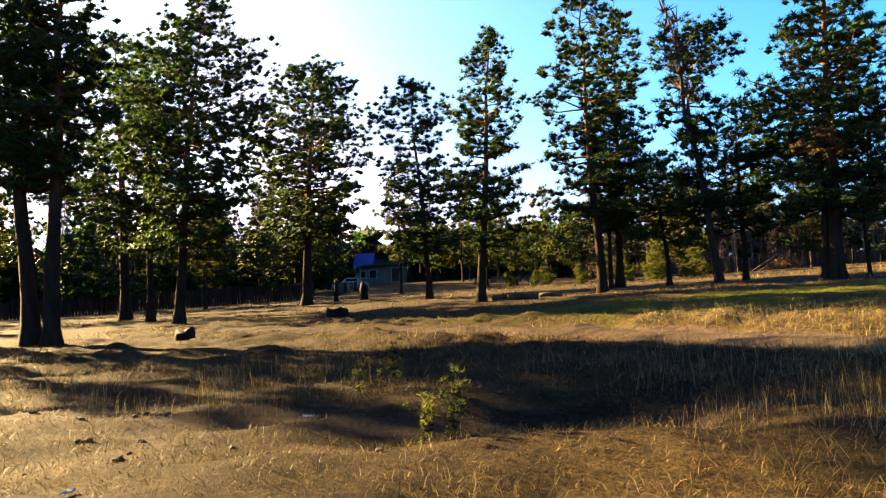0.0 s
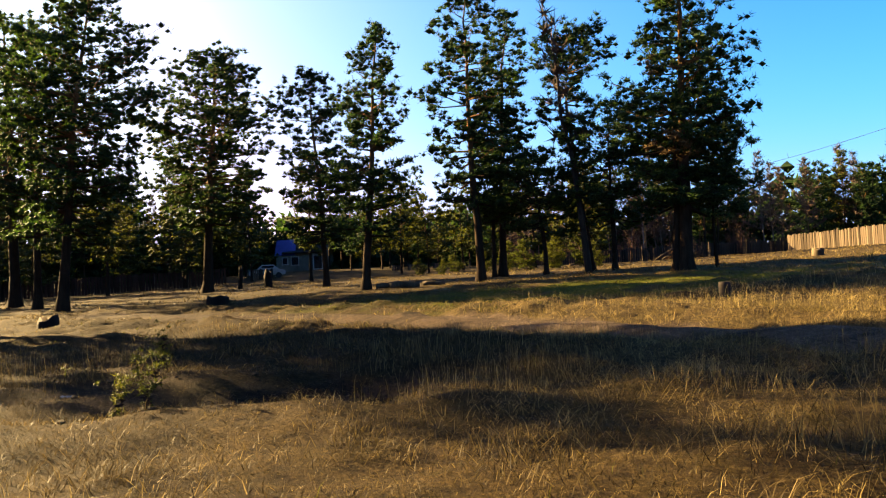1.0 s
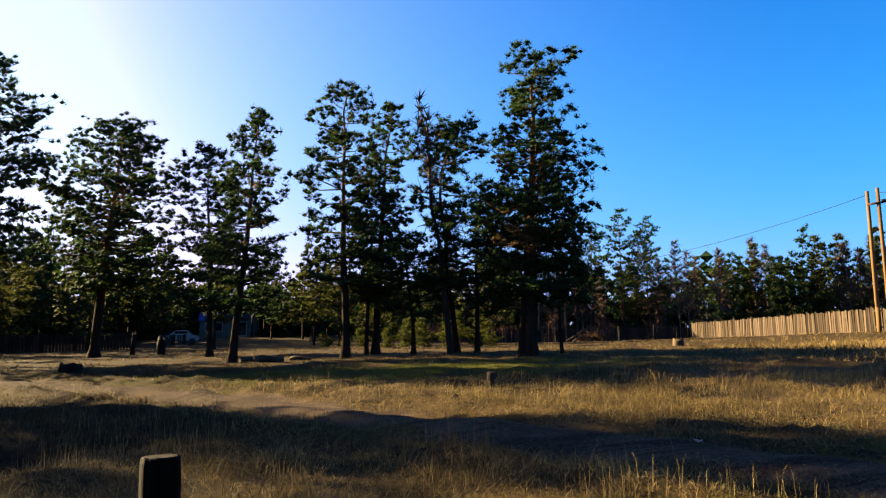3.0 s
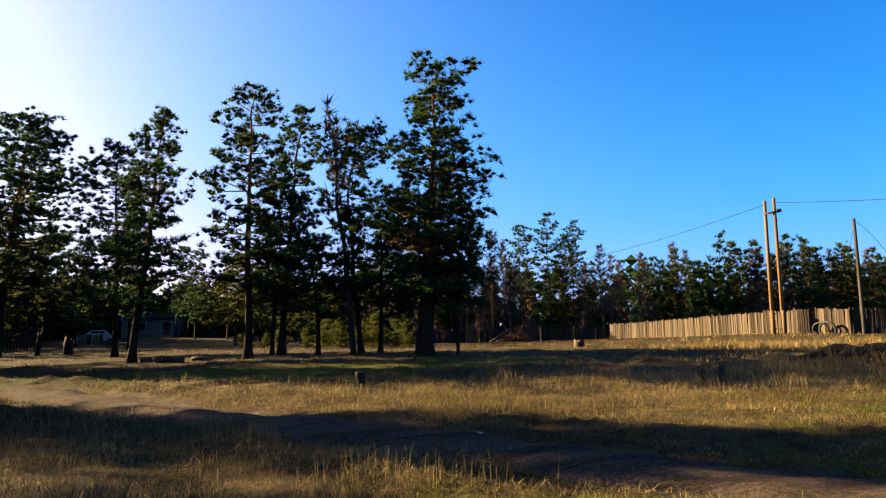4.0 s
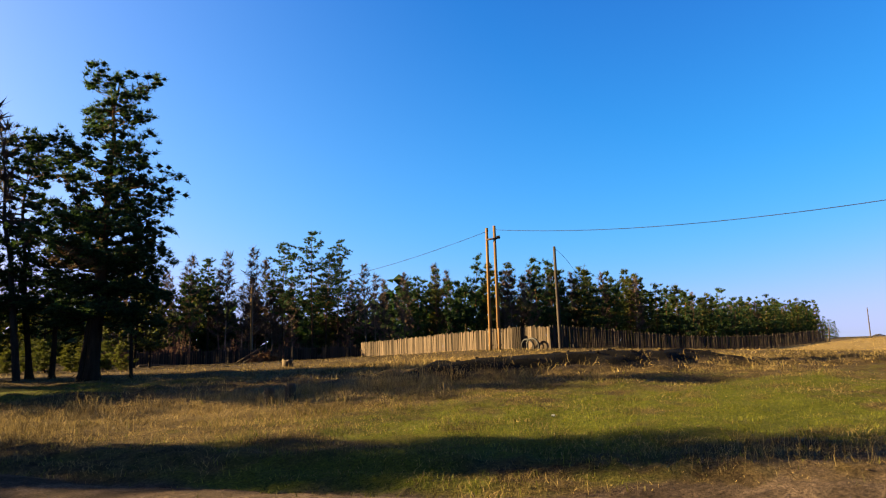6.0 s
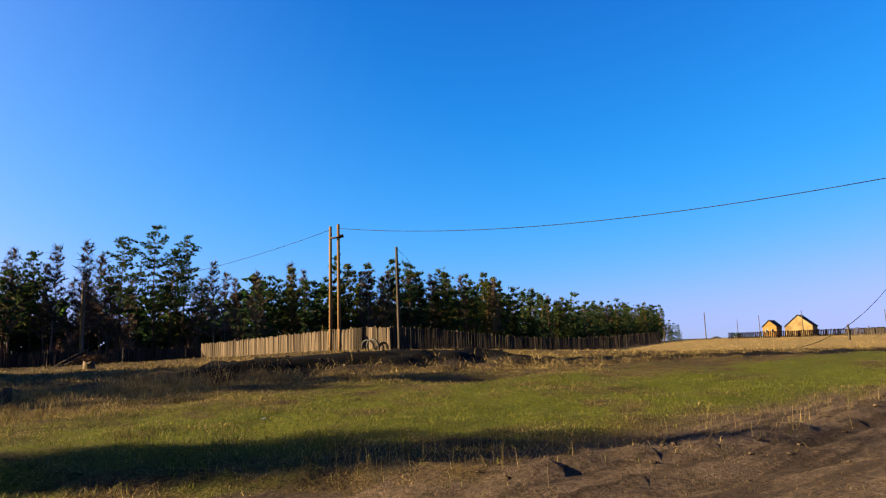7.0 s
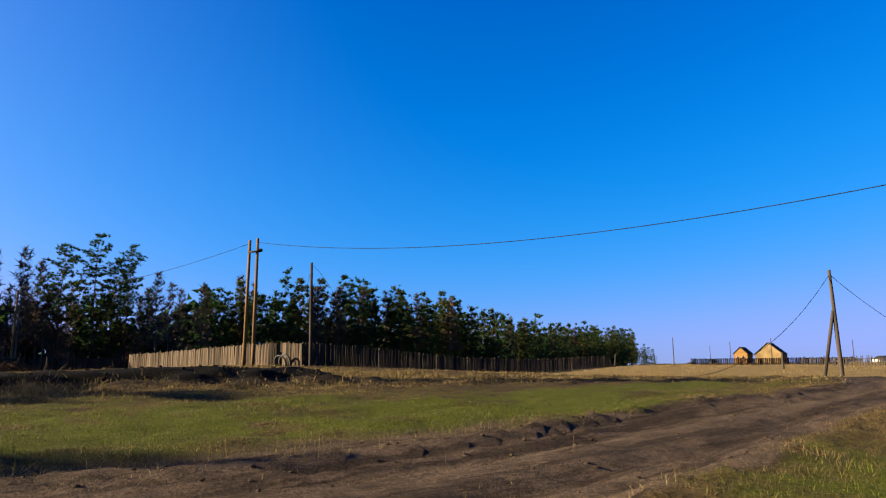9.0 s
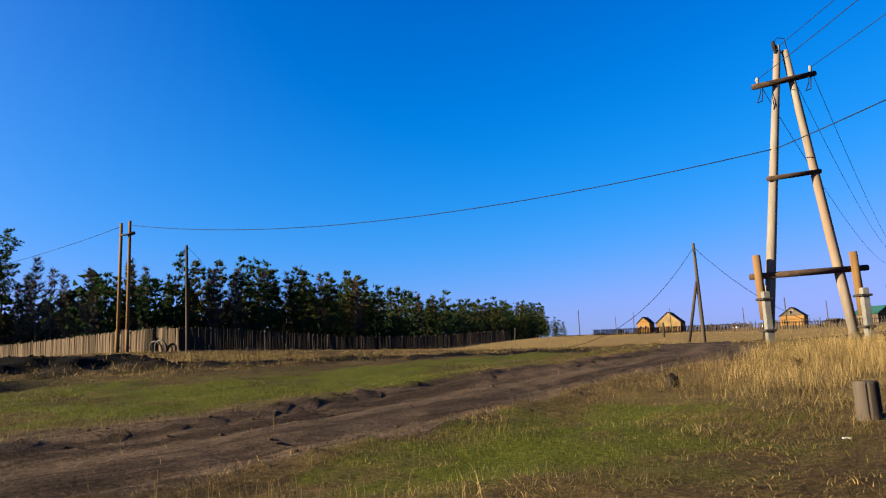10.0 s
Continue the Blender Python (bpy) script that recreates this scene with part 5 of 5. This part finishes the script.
house(-10.4, 101.8, 80, 5.0, 5.6, 2.7, 0.9, M_PLASTER, M_ROOF, "low plastered house with dark roof behind the clearing", windows=[("side", 1.5, 1.5, 1.1, 1.2), ("side", -1.9, 1.2, 1.3, 2.0)])
for b, d, w, h, col in ((60.2, 700, 9, 5, M_WHITE), (61.0, 760, 14, 4, M_WHITE), (61.8, 720, 7, 8, M_WHITE), (62.3, 800, 12, 5, M_WALL_GREY), (70.8, 560, 12, 5, M_WHITE), (72.8, 520, 9, 5, M_WHITE), (77.0, 600, 14, 6, M_WALL_GREY)):
    hx, hy = out(EYE, b, d)
    house(hx, hy, -40, w, w * 0.8, h * 0.7, h * 0.35, col, M_ROOF_GREEN if d == 720 else M_ROOF, "tiny pale building on the horizon")
for b, d, h in ((58.6, 300, 11), (61.5, 480, 12), (62.9, 420, 12), (65.7, 380, 12), (73.9, 260, 10), (80.4, 230, 11), (71.0, 400, 11), (76.6, 330, 10)):
    hx, hy = out(EYE, b, d)
    pole("utility_pole", hx, hy, h, 0.2, M_POLE_OLD, "thin far-off timber pole in the field")


def post_row():
    """Leaning posts of a paddock fence far out in the field."""
    rng = random.Random(31)
    ob = thing("paddock_fence", pose(190, 40, gz(190, 40)), "paddock fence of uneven leaning grey posts", "fence")
    inv = ob.matrix_world.inverted()
    lines = [(out(EYE, 67.2, 190), out(EYE, 73.6, 172), 44), (out(EYE, 73.6, 172), out(EYE, 80.5, 205), 44), (out(EYE, 69, 225), out(EYE, 78, 240), 34)]
    src = [tube_mesh("post", [(0, 0, -0.3), (0.02, 0, 0.9), (0, 0.03, 1.9)], [0.11, 0.1, 0.09], 6, 0.05, rng) for _ in range(4)]
    for me in src:
        me.materials.append(M_POLE_OLD)
    for (ax, ay), (bx, by), n in lines:
        for k in range(n):
            t = (k + rng.uniform(-0.3, 0.3)) / n
            x, y = ax + (bx - ax) * t, ay + (by - ay) * t
            o = new("post", rng.choice(src))
            o.parent = ob
            s = rng.uniform(0.7, 1.25)
            o.matrix_basis = inv @ Matrix.LocRotScale((x, y, gz(x, y)), Euler((rng.gauss(0, 0.07), rng.gauss(0, 0.07), rng.uniform(0, 6))), (1.1, 1.1, s))
        a, b = Vector((ax, ay, gz(ax, ay) + 1.5)), Vector((bx, by, gz(bx, by) + 1.5))
        part("rail", mesh_of("rail", *tube([inv @ a, inv @ b], [0.06, 0.06], 5)), M_POLE_OLD, ob)


post_row()
stump("wooden_post", 108, 27.0, 1.9, 0.13, "single grey post in the yellow field", 21, M_POLE_OLD, cut=False)
stump("wooden_post", 124.5, 63.5, 2.2, 0.12, "grey end post beyond the slab fence", 22, M_POLE_OLD, cut=False, lean=(0.3, 0))


# ---- bushes, clods, litter ----
def sapling(x, y, tall, seed, label):
    wood, leaf, _ = pine_parts(seed=seed, tall=tall, shape=crown(tall, tall * 0.1, tall * 0.17, 0.3), girth=0.009, limbs=14, tufts=14, size=0.06, sides=5, crook=0.1, long=0.05, wide=0.004)
    ob = thing("pine_sapling", pose(x, y, gz(x, y)), label, "sapling", "young pines in the grass")
    part("stem", mesh_of("stem", *wood), M_BARK, ob)
    part("needles", triangles("needles", leaf), M_SAPLING, ob)


sapling(-0.2, 8.5, 0.5, 201, "small yellow-green pine sapling in dry grass")
sapling(-0.7, 8.8, 0.28, 202, "small yellow-green pine sapling in dry grass")
sapling(0.5, 5.8, 0.4, 203, "small yellow-green pine sapling in dry grass")
sapling(0.28, 5.6, 0.26, 204, "small yellow-green pine sapling in dry grass")


def clod(name, x, y, size, mat, label, seed, squash=0.6, category="clod"):
    rng = random.Random(seed)
    bm = bmesh.new()
    bmesh.ops.create_icosphere(bm, subdivisions=2, radius=size)
    for v in bm.verts:
        v.co *= rng.uniform(0.75, 1.2)
        v.co.z *= squash
    ob = part(name, bm, mat)
    ob.matrix_world = pose(x, y, gz(x, y) + size * squash * 0.35, 0, 0, rng.uniform(0, 360))
    return tagged(ob, label, category, "loose clods" if category == "clod" else "")


def clods():
    rng = random.Random(8)
    for i in range(190):
        t = rng.random()
        x = 21 + 17 * t + rng.gauss(0, 1)
        y = -4.2 + rng.choice((-2.0, 2.0, 1.2, 0.2)) + rng.gauss(0, 0.5)
        clod("earth_clod", x, y, rng.uniform(0.014, 0.042), M_STONE, "dry brown clod beside the wheel ruts", i, rng.uniform(0.3, 0.55))
    for i in range(60):
        x, y = rng.uniform(-7, 1.5), rng.uniform(5.2, 9.0)
        clod("earth_clod", x, y, rng.uniform(0.015, 0.05), M_STONE, "dry brown clod on the bare slope", 200 + i, rng.uniform(0.4, 0.8))
    for i in range(40):
        t = rng.uniform(-5, 5)
        x, y = 27.3 + t * 0.978 + rng.gauss(0, 0.6), 11.2 - t * 0.206 + rng.gauss(0, 0.7)
        clod("earth_clod", x, y, rng.uniform(0.03, 0.08), M_SHADED_SOIL, "clod of dumped soil, darkened as if in shade", 300 + i, rng.uniform(0.4, 0.8))


clods()


def scrap(x, y, size, seed, label):
    """A crumpled sheet of litter."""
    rng = random.Random(seed)
    bm = bmesh.new()
    bmesh.ops.create_grid(bm, x_segments=5, y_segments=4, size=size)
    for v in bm.verts:
        v.co += Vector((rng.uniform(-0.2, 0.2) * size, rng.uniform(-0.2, 0.2) * size, rng.uniform(0, 0.5) * size))
        v.co.y *= 0.5
    bmesh.ops.solidify(bm, geom=bm.faces[:], thickness=0.004)
    ob = part("litter", bm, M_LITTER)
    ob.matrix_world = pose(x, y, gz(x, y) + 0.02, 0, 0, rng.uniform(0, 180))
    return tagged(ob, label, "litter")


scrap(-1.1, 7.6, 0.06, 1, "crumpled white wrapper on the slope")
scrap(20.4, 3.5, 0.05, 2, "white plastic scrap in green grass")
scrap(29.2, -11.3, 0.035, 3, "white plastic bag on the grass")
scrap(-2.0, 4.6, 0.045, 4, "white paper scrap in dry grass")
scrap(11.0, 5.5, 0.06, 5, "white scrap on the shaded track")


def hoop(x, y, r, thick, tilt, yaw, label, seed):
    """An old tyre leaning on the fence."""
    pts = [(r * math.cos(a), 0, r * math.sin(a)) for a in np.linspace(0, 2 * math.pi, 25)]
    v, f = tube(pts, [thick] * 25, 8, False)
    ob = tagged(part("old_tyre", mesh_of("old_tyre", v, f), M_TYRE, smooth=True), label, "tyre", "tyres by the fence")
    ob.matrix_world = pose(x, y, gz(x, y) + r * 0.45, tilt, 0, yaw)


hoop(46.45, 39.5, 0.62, 0.09, 10, -76, "worn black tractor tyre half sunk beside the fence", 1)
hoop(46.3, 40.0, 0.58, 0.07, 16, -70, "worn black tractor tyre half sunk beside the fence", 2)


# ---- the wood's edge ----
def brush_pile(x, y, label):
    """Leaning bleached poles over a heap of brown dead branches."""
    g, rng = np.random.default_rng(12), random.Random(12)
    ob = thing("brush_pile", pose(x, y, gz(x, y)), label, "brush pile")
    n = 1500
    a, r = g.uniform(0, 2 * np.pi, n), 1.7 * np.sqrt(g.uniform(0, 1, n))
    p = np.stack([r * np.cos(a) * 1.2, r * np.sin(a) * 0.8, 1.15 * (1 - (r / 1.75) ** 2) * g.uniform(0.1, 1, n)], -1)
    d = g.normal(0, 1, (n, 3)) * (1, 1, 0.55)
    d /= np.linalg.norm(d, axis=1)[:, None]
    w = np.cross(d, g.normal(0, 1, (n, 3))) * 0.022
    q = p + d * g.uniform(0.3, 0.9, n)[:, None]
    q[:, 2] = np.maximum(q[:, 2], 0.0)
    part("branches", triangles("branches", np.stack([p - w, p + w, q], 1)), M_BRUSH, ob, "orange-brown dead branches")
    for k, (x0, z0, x1, z1) in enumerate(((-3.3, 0.05, -0.4, 1.7), (-2.6, 0.05, -0.1, 1.2), (0.2, 0.0, 0.5, 1.9))):
        part("pole", tube_mesh("pole", [(x0, -0.4, z0), ((x0 + x1) / 2, -0.45, (z0 + z1) / 2 + 0.03), (x1, -0.3, z1)], [0.075, 0.07, 0.055], 7, 0.05, rng), M_DEADWOOD, ob, "weathered bare pole", smooth=True)


M_BRUSH = rough_stuff("dead_brush", (0.16, 0.08, 0.04), (0.42, 0.23, 0.11), 4, vary=0)
brush_pile(32.6, 69.3, "heap of brown brush with weathered poles leaning on it")


def undergrowth():
    """A haze of thin reddish-brown shoots along the foot of the wood."""
    g = np.random.default_rng(14)
    n = 9000
    t = g.uniform(0, 1, n)
    x = 16 + 46 * t + g.normal(0, 0.8, n)
    y = 85.5 + 6 * t + g.uniform(-2.5, 3.5, n)
    h = g.uniform(0.8, 4.6, n) * (0.7 + 0.3 * np.sin(x * 0.8))
    foot = np.stack([x, y, height(x, y) - 0.1], -1)
    tip = foot + np.stack([g.normal(0, 0.35, n), g.normal(0, 0.35, n), h], -1)
    a = g.uniform(0, np.pi, n)
    w = np.stack([np.cos(a), np.sin(a), np.zeros(n)], -1) * 0.03
    tagged(part("undergrowth", triangles("undergrowth", np.stack([foot - w, foot + w, tip], 1)), M_SHOOTS), "thicket of bare reddish-brown shoots below the pines", "bushes", kind="stuff")


M_SHOOTS = rough_stuff("bare_shoots", (0.09, 0.045, 0.032), (0.30, 0.16, 0.11), 1.2, vary=0)
undergrowth()


def parked_car(x, y, yaw, label):
    """A small pale car: lower body with wheel arches, cabin, glass and wheels."""
    ob = thing("parked_car", pose(x, y, gz(x, y), 0, 0, yaw), label, "car")
    outline = [(-1.95, 0.35), (-1.97, 0.7), (-1.85, 0.88), (-1.0, 0.95), (1.15, 0.98), (1.85, 0.85), (1.97, 0.65), (1.93, 0.35)]
    cabin = [(-1.05, 0.94), (-0.45, 1.42), (0.75, 1.45), (1.3, 0.96)]

    def slab(points, half, top_in=0.0):
        bm = bmesh.new()
        rows = [[bm.verts.new((px, s * (half - (top_in if pz > 1.2 else 0)), pz)) for px, pz in points] for s in (-1, 1)]
        k = len(points)
        bm.faces.new(rows[0][::-1])
        bm.faces.new(rows[1])
        for i in range(k):
            j = (i + 1) % k
            bm.faces.new((rows[0][i], rows[0][j], rows[1][j], rows[1][i]))
        bmesh.ops.recalc_face_normals(bm, faces=bm.faces[:])
        bmesh.ops.bevel(bm, geom=bm.edges[:], offset=0.04, segments=2, affect="EDGES")
        return bm

    part("body", slab(outline, 0.8), M_WHITE, ob)
    part("cabin", slab(cabin, 0.74, 0.12), M_WHITE, ob)
    for s in (-1, 1):
        glass = box(bmesh.new(), (1.25, 0.02, 0.3), (0.12, s * 0.72, 1.18), (-s * 14, 0, 0), 0.005)
        part("side_window", glass, M_WINDOW, ob, "dark side window")
        for wx in (-1.25, 1.25):
            wheel = part("wheel", tube_mesh("wheel", [(wx, s * 0.62, 0.3), (wx, s * 0.82, 0.3)], [0.3, 0.3], 18), M_TYRE, ob, "black tyre")
            part("rim", tube_mesh("rim", [(wx, s * 0.80, 0.3), (wx, s * 0.835, 0.3)], [0.17, 0.16], 12), M_METAL, wheel)
    part("windscreen", box(bmesh.new(), (0.03, 1.1, 0.5), (-0.78, 0, 1.2), (0, 51, 0), 0.005), M_WINDOW, ob, "dark windscreen")


parked_car(-11.5, 74.0, 12, "small pale car parked behind the pines")
